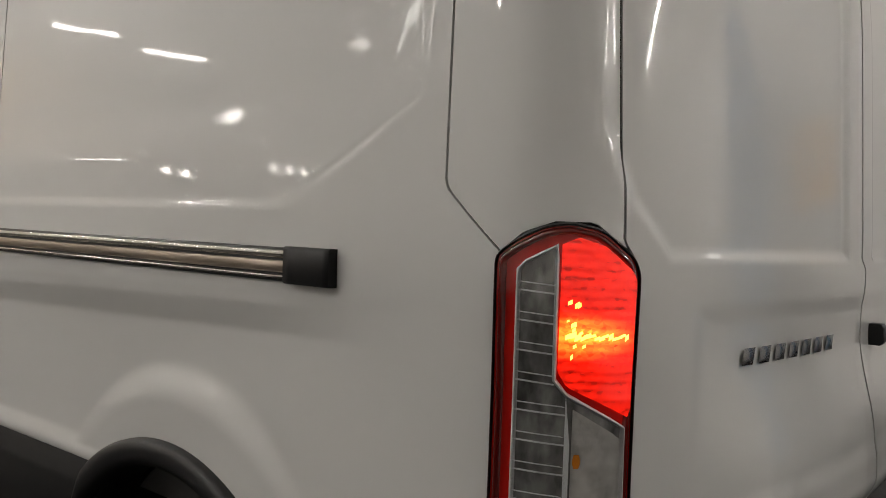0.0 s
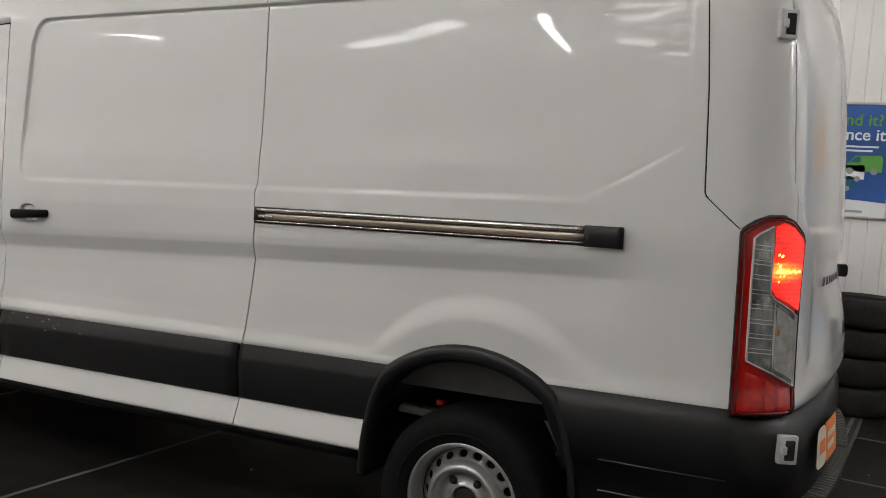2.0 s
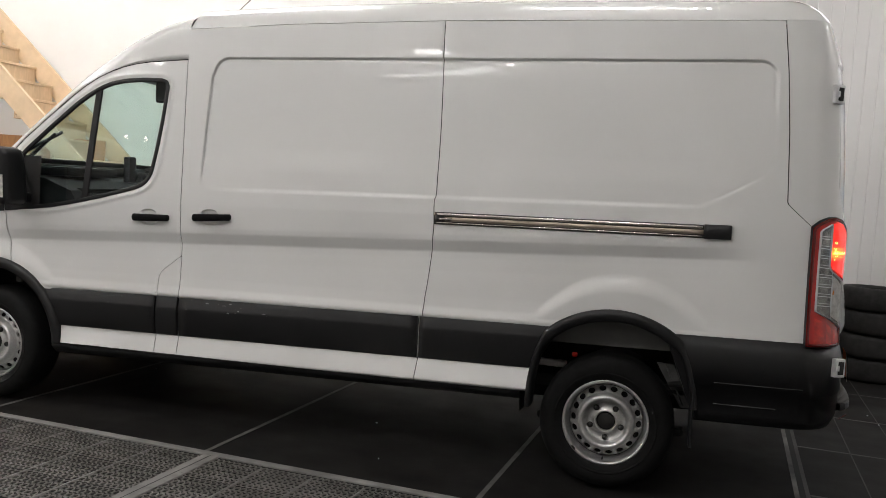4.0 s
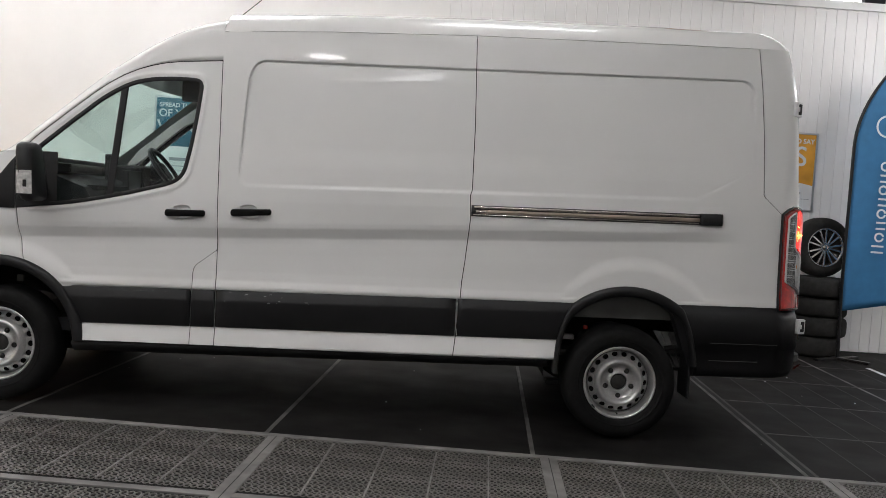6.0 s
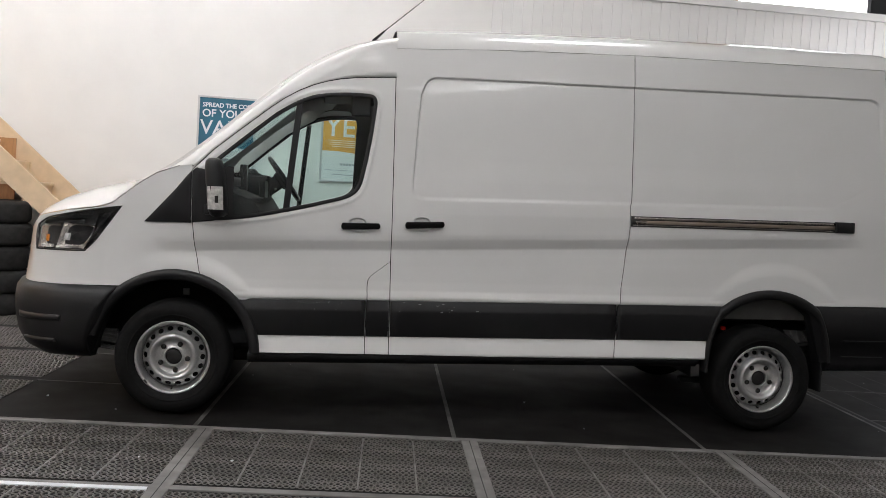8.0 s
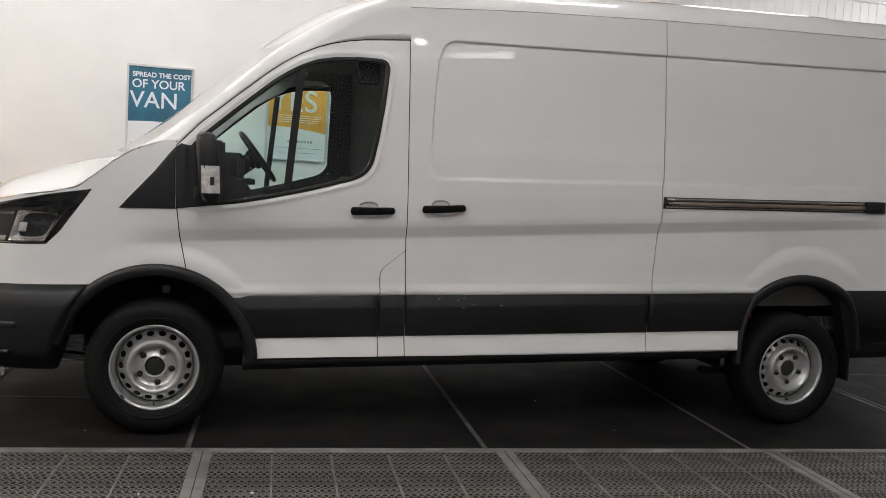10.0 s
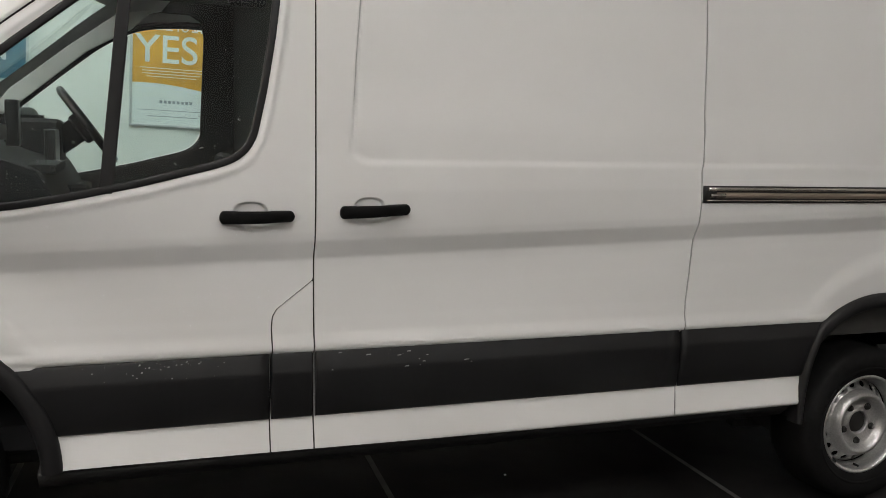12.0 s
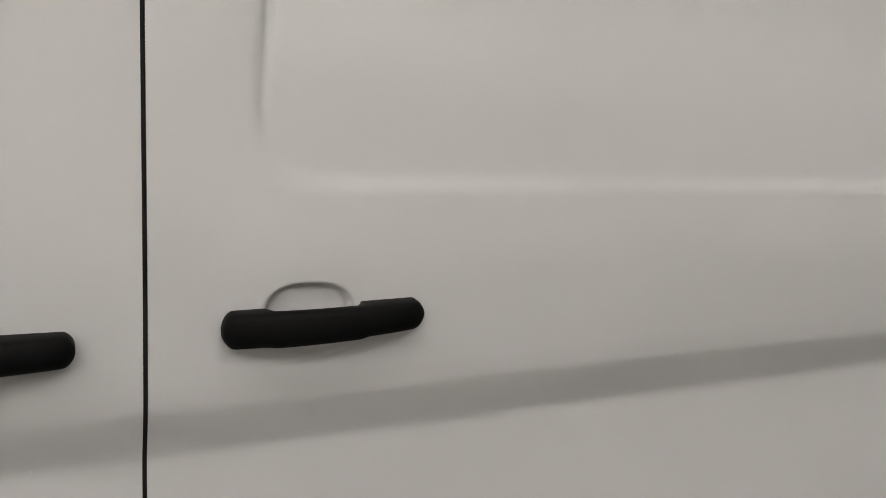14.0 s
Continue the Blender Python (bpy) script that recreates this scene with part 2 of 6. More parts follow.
def prism_bm(poly, depth, bevel=0.0, seg=2):
    """A flat outline in x, z pushed along +y by depth."""
    bm = bmesh.new()
    vs = [bm.verts.new((x, 0, z)) for x, z in poly]
    f = bm.faces.new(vs)
    r = bmesh.ops.extrude_face_region(bm, geom=[f])
    bmesh.ops.translate(bm, verts=[v for v in r["geom"] if isinstance(v, bmesh.types.BMVert)], vec=(0, depth, 0))
    if bevel:
        bmesh.ops.bevel(bm, geom=bm.edges[:], offset=bevel, segments=seg, affect="EDGES", profile=0.7)
    return bm


def revolve(profile, n, axis_y=True):
    """Vertices and faces of a profile of (radius, y) turned round the y axis."""
    verts, faces = [], []
    for k in range(n):
        a = 2 * math.pi * k / n
        for r, y in profile:
            verts.append((r * math.cos(a), y, r * math.sin(a)))
    m = len(profile)
    for k in range(n):
        for i in range(m - 1):
            a, b = k * m + i, ((k + 1) % n) * m + i
            faces.append((a, a + 1, b + 1, b))
    return verts, faces


def loft(rows, closed=False):
    """Faces between rows of equally many points."""
    verts = [p for r in rows for p in r]
    n = len(rows[0])
    faces = []
    for i in range(len(rows) - 1):
        for k in range(n if closed else n - 1):
            a, b = i * n + k, i * n + (k + 1) % n
            faces.append((a, b, b + n, a + n))
    return verts, faces


def letters(text, size, m, material, parent, name="lettering", align="LEFT", bold=0.0):
    cu = bpy.data.curves.new(name, "FONT")
    cu.body, cu.size, cu.align_x, cu.offset = text, size, align, bold
    cu.extrude = 0.0008
    tmp = bpy.data.objects.new(name, cu)
    scene.collection.objects.link(tmp)
    me = bpy.data.meshes.new_from_object(tmp)
    bpy.data.objects.remove(tmp)
    # one mesh for each character: islands whose widths overlap belong together
    pts = np.array([v.co[:] for v in me.vertices])
    polys = [tuple(p.vertices) for p in me.polygons]
    root = list(range(len(pts)))

    def find(a):
        while root[a] != a:
            root[a] = root[root[a]]
            a = root[a]
        return a

    for p in polys:
        for q in p[1:]:
            root[find(q)] = find(p[0])
    spans = {}
    for k in range(len(pts)):
        a = spans.setdefault(find(k), [pts[k][0], pts[k][0]])
        a[0], a[1] = min(a[0], pts[k][0]), max(a[1], pts[k][0])
    groups = []
    for key, (lo, hi) in sorted(spans.items(), key=lambda kv: kv[1][0]):
        if groups and lo < groups[-1][1] - 0.1 * (groups[-1][1] - groups[-1][0]):
            groups[-1][1] = max(groups[-1][1], hi)
            groups[-1][2].add(key)
        else:
            groups.append([lo, hi, {key}])
    for lo, hi, keys in groups:
        mine = [p for p in polys if find(p[0]) in keys]
        used = sorted({v for p in mine for v in p})
        index = {v: i for i, v in enumerate(used)}
        pydata("letter", [tuple(m @ Vector(pts[v])) for v in used], [tuple(index[v] for v in p) for p in mine], material, parent, smooth=False)
    bpy.data.meshes.remove(me)


def rod(name, a, b, r0, r1, material, parent, n=8):
    a, b = Vector(a), Vector(b)
    q = (b - a).to_track_quat("Z", "Y").to_matrix()
    v = []
    for p, r in ((a, r0), (b, r1)):
        for k in range(n):
            t = 2 * math.pi * k / n
            v.append(tuple(p + q @ Vector((r * math.cos(t), r * math.sin(t), 0))))
    f = [(k, (k + 1) % n, n + (k + 1) % n, n + k) for k in range(n)] + [tuple(range(n))[::-1], tuple(range(n, 2 * n))]
    return pydata(name, v, f, material, parent)


def empty(name, m=None):
    e = new(name)
    e.empty_display_size = 0.1
    if m is not None:
        e.matrix_world = m
    return e


def smooth01(x):
    x = np.clip(x, 0.0, 1.0)
    return x * x * (3 - 2 * x)


# ---- the room ----
WALL_Y, CLAD_X, TOP_Z = 3.74, 2.6, 3.87
ROOM = dict(x0=-11.0, x1=12.0, y0=-13.0, z1=7.0)


def structure(name, bm, material, label=""):
    return tagged(part(name, bm, material), label, kind="structure")


structure("floor", box_bm(ROOM["x0"], ROOM["x1"], ROOM["y0"], WALL_Y + 4, -0.2, -0.006), CONCRETE, "dark worn resin workshop floor")
structure("wall_north", box_bm(ROOM["x0"], CLAD_X, WALL_Y, WALL_Y + 0.2, -0.006, ROOM["z1"]), WALL, "smooth white painted wall")
structure("wall_clad", box_bm(CLAD_X, ROOM["x1"], WALL_Y + 0.012, WALL_Y + 0.2, -0.006, TOP_Z), BOARD, "white boarded partition wall")
structure("wall_upper", box_bm(CLAD_X, ROOM["x1"], WALL_Y + 3.4, WALL_Y + 3.6, TOP_Z, ROOM["z1"]), WALL, "white wall above the partition")
structure("trim_ledge", box_bm(CLAD_X, ROOM["x1"], WALL_Y - 0.03, WALL_Y + 0.22, TOP_Z, TOP_Z + 0.09, 0.006), TRIMW, "white capping on the boarded wall")
structure("wall_west", box_bm(ROOM["x0"] - 0.2, ROOM["x0"], ROOM["y0"], WALL_Y + 3.6, -0.006, ROOM["z1"]), WALL)
structure("wall_east", box_bm(ROOM["x1"], ROOM["x1"] + 0.2, ROOM["y0"], WALL_Y + 3.6, -0.006, ROOM["z1"]), WALL)
# unseen south wall, added; its grey is set for reflections and bounced light
structure("wall_south_unseen", box_bm(ROOM["x0"], ROOM["x1"], ROOM["y0"] - 0.2, ROOM["y0"], -0.006, ROOM["z1"]), UNSEEN_WALL)
structure("ceiling", box_bm(ROOM["x0"], ROOM["x1"], ROOM["y0"], WALL_Y + 3.6, ROOM["z1"], ROOM["z1"] + 0.2), CEIL, "pale ceiling sheet")


def cladding():
    host = bpy.data.objects["wall_clad"]
    pitch = 0.118
    n = int((9.6 - CLAD_X) / pitch)
    bm = box_bm(-pitch / 2 + 0.0004, pitch / 2 - 0.0004, -0.006, 0.012, 0.0, TOP_Z, 0.004, 1)
    first = part("board", bm, BOARD, host, smooth=False)
    for i in range(n):
        o = first if i == 0 else new("board", first.data)
        o.parent = host
        o.location = (CLAD_X + pitch * (i + 0.5), WALL_Y, 0)


def batten(x, y, z, along_x, length=1.5):
    e = empty("fill_batten", pose(x, y, z, 0, 0, 0 if along_x else 90))
    part("housing", box_bm(-length / 2, length / 2, -0.05, 0.05, 0.0, 0.06, 0.008), BATTEN, e)
    v, f = revolve([(0.0, -length / 2), (0.02, -length / 2), (0.02, length / 2), (0.0, length / 2)], 10)
    o = pydata("tube", v, f, TUBE, e)
    o.matrix_local = pose(0, 0, -0.03, 0, 0, 90)
    for rx in (-length * 0.35, length * 0.35):
        part("suspension_rod", box_bm(rx - 0.004, rx + 0.004, -0.004, 0.004, 0.055, ROOM["z1"] - z + 0.01), BATTEN, e)
    return tagged(e, "unseen fluorescent batten, added to light the van and walls", "light", "ceiling lights")


# unseen battens, added and spaced to brighten the van, walls and rear doors
for bx, by, bz, bl in ((-4.6, 1.3, 4.9, 1.8), (-2.2, 1.3, 4.9, 1.8), (0.2, 1.3, 4.9, 1.8), (3.2, 0.6, 6.2, 1.8),
                       (-0.8, -3.4, 5.8, 1.2), (2.8, -3.4, 5.8, 1.1), (-4.4, -6.6, 6.3, 1.8), (-0.4, -6.6, 6.3, 1.8), (3.2, -6.6, 6.3, 1.6),
                       (-8.0, -6.2, 5.6, 1.8), (9.4, -0.4, 4.6, 1.8), (8.4, 0.7, 4.4, 1.2), (-5.2, -2.6, 5.4, 1.8), (-2.7, -2.3, 4.0, 1.7), (9.4, 1.7, 3.5, 1.6),
                       (-4.6, -8.6, 6.8, 1.8), (-0.6, -8.6, 6.8, 1.8), (3.2, -8.6, 6.8, 1.8), (-6.5, -5.0, 5.9, 1.8)):
    batten(bx, by, bz, True, bl)


# two unseen warm tubes, added for a brown-orange sheen on the bumper
WARM = mat("warm_fill_tube", (1, 1, 1), 0.4, emit=90.0, emit_color=(1.0, 0.62, 0.30))
for wy in (-2.6, 0.4):
    batten(-5.6, wy, 3.0, False, 1.2)
    [o for o in bpy.data.objects if o.name.startswith("tube")][-1].data.materials[0] = WARM


# short low-output fittings hung over the bay in front of the van
def strip_lamp(x, y, z, length, turn, wide, glow):
    e = empty("strip_lamp", pose(x, y, z, 0, 0, turn))
    part("housing", box_bm(-length / 2 - 0.01, length / 2 + 0.01, -wide / 2 - 0.008, wide / 2 + 0.008, 0.0, 0.05, 0.006), BATTEN, e)
    part("diffuser", box_bm(-length / 2, length / 2, -wide / 2, wide / 2, -0.022, 0.004, 0.008, 2), glow, e)
    for rx in (-length * 0.35, length * 0.35):
        part("suspension_rod", box_bm(rx - 0.003, rx + 0.003, -0.003, 0.003, 0.045, ROOM["z1"] - z + 0.01), BATTEN, e)
    tagged(e, "short white strip lamp on thin rods, switched on", "light", "strip lamps")


for lx, ly, lz, ll, turn, wide, glow in ((-1.13, -3.92, 2.95, 0.50, -51, 0.05, STRIP), (-1.81, -3.46, 3.10, 0.52, -64, 0.05, STRIP),
                                         (1.70, -3.51, 2.74, 0.55, 19, 0.10, PANEL), (2.30, -3.20, 2.74, 0.56, 29, 0.10, PANEL),
                                         (3.30, -5.36, 3.68, 0.85, 0, 0.10, PANEL), (-5.40, -5.60, 2.60, 0.75, -27, 0.05, STRIP),
                                         (1.15, -6.0, 4.07, 0.40, 0, 0.07, STRIP), (4.84, -6.0, 4.55, 0.65, 0, 0.12, PANEL)):
    strip_lamp(lx, ly, lz, ll, turn, wide, glow)


def pendant(x, y, z, k=1.6):
    e = empty("pendant_lamp", pose(x, y, z))
    v, f = revolve([(0.0, -0.022 * k), (0.015 * k, -0.018 * k), (0.022 * k, 0.0), (0.015 * k, 0.018 * k), (0.0, 0.032 * k)], 14)
    pydata("bulb", v, f, PEARL, e).rotation_euler = (radians(90), 0, 0)
    part("flex", box_bm(-0.003, 0.003, -0.003, 0.003, 0.03 * k, ROOM["z1"] - z + 0.01), BATTEN, e)
    part("lamp_holder", box_bm(-0.02, 0.02, -0.02, 0.02, 0.03 * k, 0.06 + 0.03 * k, 0.004), BATTEN, e)
    tagged(e, "small bright bulb hanging on a thin flex", "light", "hanging bulbs")


for px_, py_, pz_, k_ in ((-3.90, -5.70, 2.22, 1.4), (-3.70, -5.85, 2.22, 1.4), (-2.75, -6.20, 2.36, 1.4), (-2.56, -6.34, 2.36, 1.4), (-2.36, -6.50, 2.36, 1.4), (-2.20, -6.60, 2.36, 1.4),
                          (2.24, -5.30, 3.45, 2.2)):
    pendant(px_, py_, pz_, k_)

# ---- the van: shared shape ----
RAKE = Matrix.Translation((0, 0, 0.345)) @ Matrix.Rotation(radians(-1.65), 4, "Y") @ Matrix.Translation((0, 0, -0.345))
RAKE_NP = np.array(RAKE)


def raked(p):
    p = np.asarray(p, float)
    return p @ RAKE_NP[:3, :3].T + RAKE_NP[:3, 3]


def polyline(points, step=0.01):
    """A smooth plan curve through the points, as evenly spaced samples with their arc length."""
    p = np.array(points, float)
    q = np.vstack([2 * p[0] - p[1], p, 2 * p[-1] - p[-2]])
    out = []
    for i in range(1, len(q) - 2):
        for t in np.linspace(0, 1, 24, endpoint=False):
            a, b, c, d = q[i - 1], q[i], q[i + 1], q[i + 2]
            out.append(0.5 * (2 * b + (c - a) * t + (2 * a - 5 * b + 4 * c - d) * t * t + (3 * b - a - 3 * c + d) * t ** 3))
    out.append(q[-2])
    out = np.array(out)
    return out, np.r_[0, np.cumsum(np.hypot(*np.diff(out, axis=0).T))]


NOSE, NOSE_L = polyline([(-0.40, 1.0), (-0.55, 0.99), (-0.68, 0.955), (-0.80, 0.885), (-0.88, 0.78), (-0.95, 0.62), (-0.99, 0.42), (-1.01, 0.2), (-1.015, 0.0)])
TAIL, TAIL_L = polyline([(4.50, 1.0), (4.62, 0.998), (4.70, 0.985), (4.765, 0.945), (4.805, 0.89), (4.835, 0.81), (4.865, 0.66), (4.89, 0.45), (4.905, 0.2), (4.91, 0.0)])
S0, S1 = -0.40 - NOSE_L[-1], 4.50 + TAIL_L[-1]


def plan(s):
    """Plan point and outward normal at the length s along the flank (s is x along the straight side); y counted outwards."""
    s = np.asarray(s, float)
    over = TAIL_L[-1] - TAIL_L[-40:-1][::-1]
    xs = np.r_[(-0.40 - NOSE_L)[::-1], 4.50 + TAIL_L, S1 + over]
    px = np.r_[NOSE[::-1, 0], TAIL[:, 0], TAIL[-40:-1, 0][::-1]]
    py = np.r_[NOSE[::-1, 1], TAIL[:, 1], -TAIL[-40:-1, 1][::-1]]
    x, y = np.interp(s, xs, px), np.interp(s, xs, py)
    e = 0.02
    dx, dy = np.interp(s + e, xs, px) - np.interp(s - e, xs, px), np.interp(s + e, xs, py) - np.interp(s - e, xs, py)
    n = np.maximum(np.hypot(dx, dy), 1e-9)
    return x, y, -dy / n, dx / n


def table(points, sigma=0.006):
    z = np.arange(0.2, 2.6, 0.002)
    d = np.interp(z, *np.array(points).T)
    k = np.exp(-0.5 * (np.arange(-15, 16) * 0.002 / sigma) ** 2)
    return z, np.convolve(np.pad(d, 15, mode="edge"), k / k.sum(), "valid")


UPPER = [(1.35, 0.021), (1.45, 0.016), (1.6, 0.009), (1.8, -0.001), (2.0, -0.012), (2.1, -0.019), (2.25, -0.034), (2.32, -0.043), (2.45, -0.06)]
SIDE_A = table([(0.3, 0.0), (0.364, 0.012), (0.374, 0.036), (0.385, 0.0365), (0.495, 0.010), (0.70, -0.004), (0.715, 0.024), (0.735, 0.027), (0.775, 0.015), (0.83, 0.008),
                (0.93, 0.001), (1.0, -0.002), (1.032, -0.002), (1.092, 0.0205), (1.12, 0.0235), (1.25, 0.025)] + UPPER, 0.005)
SIDE_B = table([(0.3, -0.06), (0.364, 0.012), (0.374, 0.036), (0.385, 0.0365), (0.495, 0.010), (0.70, -0.004), (0.715, 0.022), (0.735, 0.025), (0.80, 0.019), (0.95, 0.017),
                (1.1, 0.018), (1.25, 0.022)] + UPPER, 0.01)


def hull_distance(x, z, poly):
    """Signed distance to a closed outline, negative inside."""
    x, z = np.asarray(x, float), np.asarray(z, float)
    best = np.full(np.broadcast(x, z).shape, 1e9)
    inside = np.zeros(best.shape, bool)
    for (ax, az), (bx, bz) in zip(poly, poly[1:] + poly[:1]):
        ex, ez = bx - ax, bz - az
        t = np.clip(((x - ax) * ex + (z - az) * ez) / (ex * ex + ez * ez + 1e-12), 0, 1)
        best = np.minimum(best, np.hypot(x - ax - t * ex, z - az - t * ez))
        cross = (az > z) != (bz > z)
        inside ^= cross & (x < ax + (z - az) * ex / (ez if abs(ez) > 1e-9 else 1e-9))
    return np.where(inside, -best, best)


def arc_points(cx, cz, r, a0, a1, n):
    return [(cx + r * math.cos(radians(a0 + (a1 - a0) * k / n)), cz + r * math.sin(radians(a0 + (a1 - a0) * k / n))) for k in range(n + 1)]


RECESS = [(1.416, 1.43), (1.43, 1.70), (1.452, 1.98)] + arc_points(1.555, 2.0, 0.09, 168, 95, 6) + [(4.36, 2.088)] + arc_points(4.39, 1.998, 0.09, 88, 5, 6) + \
    [(4.492, 1.60)] + arc_points(4.44, 1.58, 0.05, -5, -50, 3) + [(4.175, 1.377), (4.14, 1.367)] + [(1.50, 1.347)] + arc_points(1.478, 1.407, 0.060, 265, 182, 5)


def skin_offset(s, z):
    """How far the panels stand out from the plan curve."""
    s, z = np.broadcast_arrays(np.asarray(s, float), np.asarray(z, float))
    # the body line climbs towards the tail
    drift = 0.029 * (s - 1.5) * smooth01((z - 0.80) / 0.16) * smooth01((1.34 - z) / 0.16)
    a, b = np.interp(z - drift, *SIDE_A), np.interp(z, *SIDE_B)
    w = np.maximum(smooth01((s - 4.05) / 0.5), smooth01((0.25 - s) / 0.55))
    d = a * (1 - w) + b * w
    # blisters over the wheel arches
    for cx, r, zc in ((3.80, 0.53, 0.455), (0.02, 0.54, 0.42)):
        zb = zc + np.sqrt(np.maximum(0.0, r * r - (s - cx) ** 2))
        k = smooth01((zb - z) / 0.10 + 0.3) * (np.abs(s - cx) < r) * smooth01((zb - 0.70) / 0.08)
        d = d * (1 - k) + np.maximum(d, 0.022) * k
    # the long pressed panel
    sd = hull_distance(s, z, RECESS)
    soft = 0.008 + 0.021 * smooth01((1.60 - z) / 0.15) + 0.012 * np.exp(-((s - 1.45) ** 2 + (z - 1.385) ** 2) / 0.04 ** 2)
    fade = 1 - 0.5 * smooth01((s - 3.9) / 0.3) * smooth01((2.0 - z) / 0.2) - 0.38 * smooth01((s - 4.34) / 0.1) * smooth01((2.0 - z) / 0.2)
    d = d - fade * (0.012 - 0.0079 * smooth01((1.60 - z) / 0.15)) * smooth01(0.5 - sd / soft) - fade * 0.004 * np.exp(-((sd + 0.004) / 0.006) ** 2) * smooth01((z - 1.385) / 0.06)
    # rear doors: pressed upper panel and plate panel
    e = s - (4.50 + TAIL_L[-1])
    hd = hull_distance(e, z, [(-0.80, 1.300), (-0.88, 1.385), (-0.93, 1.50), (-0.93, 2.08), (-0.10, 2.08), (-0.10, 1.300)])
    pd = hull_distance(e, z, [(-0.72, 0.86), (-0.72, 1.20), (0.1, 1.20), (0.1, 0.86)])
    d = d - 0.012 * smooth01(0.5 - hd / 0.026) - 0.005 * smooth01(0.5 - pd / 0.05)
    # the rear doors swell out below the badge
    d = d + 0.036 * smooth01((e + 0.78) / 0.30) * smooth01((1.13 - z) / 0.24) * smooth01((z - 0.70) / 0.09)
    # pressed lip round the cab window
    wd = hull_distance(s, z, WINDOW)
    d = d + 0.0045 * np.exp(-((wd - 0.022) / 0.012) ** 2) * (s < 1.3)
    # finger bowls behind the handles
    for hx, hz in ((1.084, 1.172), (1.476, 1.188)):
        up = z > hz
        ex, ez = np.abs(s - hx) / np.where(up, 0.056, 0.088), np.abs(z - hz) / np.where(up, 0.044, 0.046)
        q = np.where(up, (ex ** 2.6 + ez ** 2.6) ** (1 / 2.6), np.hypot(ex, ez))
        d = d - np.where(up, 0.013, 0.013) * smooth01((1.0 - q) / np.where(up, 0.16, 0.42))
    # the nose leans back above the bumper, the tail draws in at the top
    d = d - 0.12 * smooth01((-0.45 - s) / 0.7) * np.clip(z - 0.75, 0, 1)
    d = d - 0.07 * smooth01((s - 4.60) / 0.3) * np.clip((z - 1.75) / 0.55, 0, 1) ** 2.2
    return d


def skin(s, z, out=0.0, side=-1):
    """World points of the painted skin."""
    s, z = np.broadcast_arrays(np.asarray(s, float), np.asarray(z, float))
    x, y, nx, ny = plan(s)
    d = skin_offset(s, z) + out
    return raked(np.stack([x + nx * d, side * (y + ny * d), z], -1))


def lookup(points):
    p = np.array(points, float)
    return lambda v: np.interp(v, p[:, 0], p[:, 1])


def panel(name, left, right, bottom, top, parent, ns=60, nz=90, hole=None, side=-1, material=None, out=0.0, edge=0.014, label="", fine_u=None, fine_v=None):
    """One sheet-metal panel between four boundary curves, with its edges turned in; fine_u and fine_v are stretches sampled more closely."""
    us, vs = np.linspace(0, 1, ns), np.linspace(0, 1, nz)
    if fine_u:
        us = np.r_[us[us < fine_u[0]], np.linspace(*fine_u), us[us > fine_u[1]]]
    if fine_v:
        vs = np.r_[vs[vs < fine_v[0]], np.linspace(*fine_v), vs[vs > fine_v[1]]]
    ns, nz = len(us), len(vs)
    u, v = np.meshgrid(us, vs, indexing="ij")
    z = 0.4 + 1.5 * v
    for _ in range(6):
        l, r = left(z), right(z)
        s = l + (r - l) * u
        b, t = bottom(s), top(s)
        z = b + (t - b) * v
    keep = np.ones((ns - 1, nz - 1), bool)
    if hole is not None:
        sc, zc = (s[1:, 1:] + s[:-1, :-1]) / 2, (z[1:, 1:] + z[:-1, :-1]) / 2
        keep = ~hole(sc, zc)
    verts = skin(s, z, out, side).reshape(-1, 3)
    idx = np.arange(ns * nz).reshape(ns, nz)
    faces = []
    for i, k in zip(*np.nonzero(keep)):
        q = (idx[i, k], idx[i + 1, k], idx[i + 1, k + 1], idx[i, k + 1])
        faces.append(tuple(int(c) for c in (q if side < 0 else q[::-1])))
    verts = list(map(tuple, verts))
    if edge:
        inner = skin(s, z, out - edge, side)
        loop = [(i, 0) for i in range(ns)] + [(ns - 1, k) for k in range(1, nz)] + [(i, nz - 1) for i in range(ns - 2, -1, -1)] + [(0, k) for k in range(nz - 2, 0, -1)]
        base = len(verts)
        # a sharp turned-in edge: its own vertices on both rims
        verts += [tuple(verts[idx[i, k]]) for i, k in loop] + [tuple(inner[i, k]) for i, k in loop]
        n = len(loop)
        for a in range(n):
            (i, k), (i2, k2) = loop[a], loop[(a + 1) % n]
            cell = keep[min(i, i2, ns - 2), min(k, k2, nz - 2)]
            if cell:
                b = (a + 1) % n
                q = (base + a, base + n + a, base + n + b, base + b)
                faces.append(q if side < 0 else q[::-1])
    return pydata(name, verts, faces, material or PAINT, parent, label)


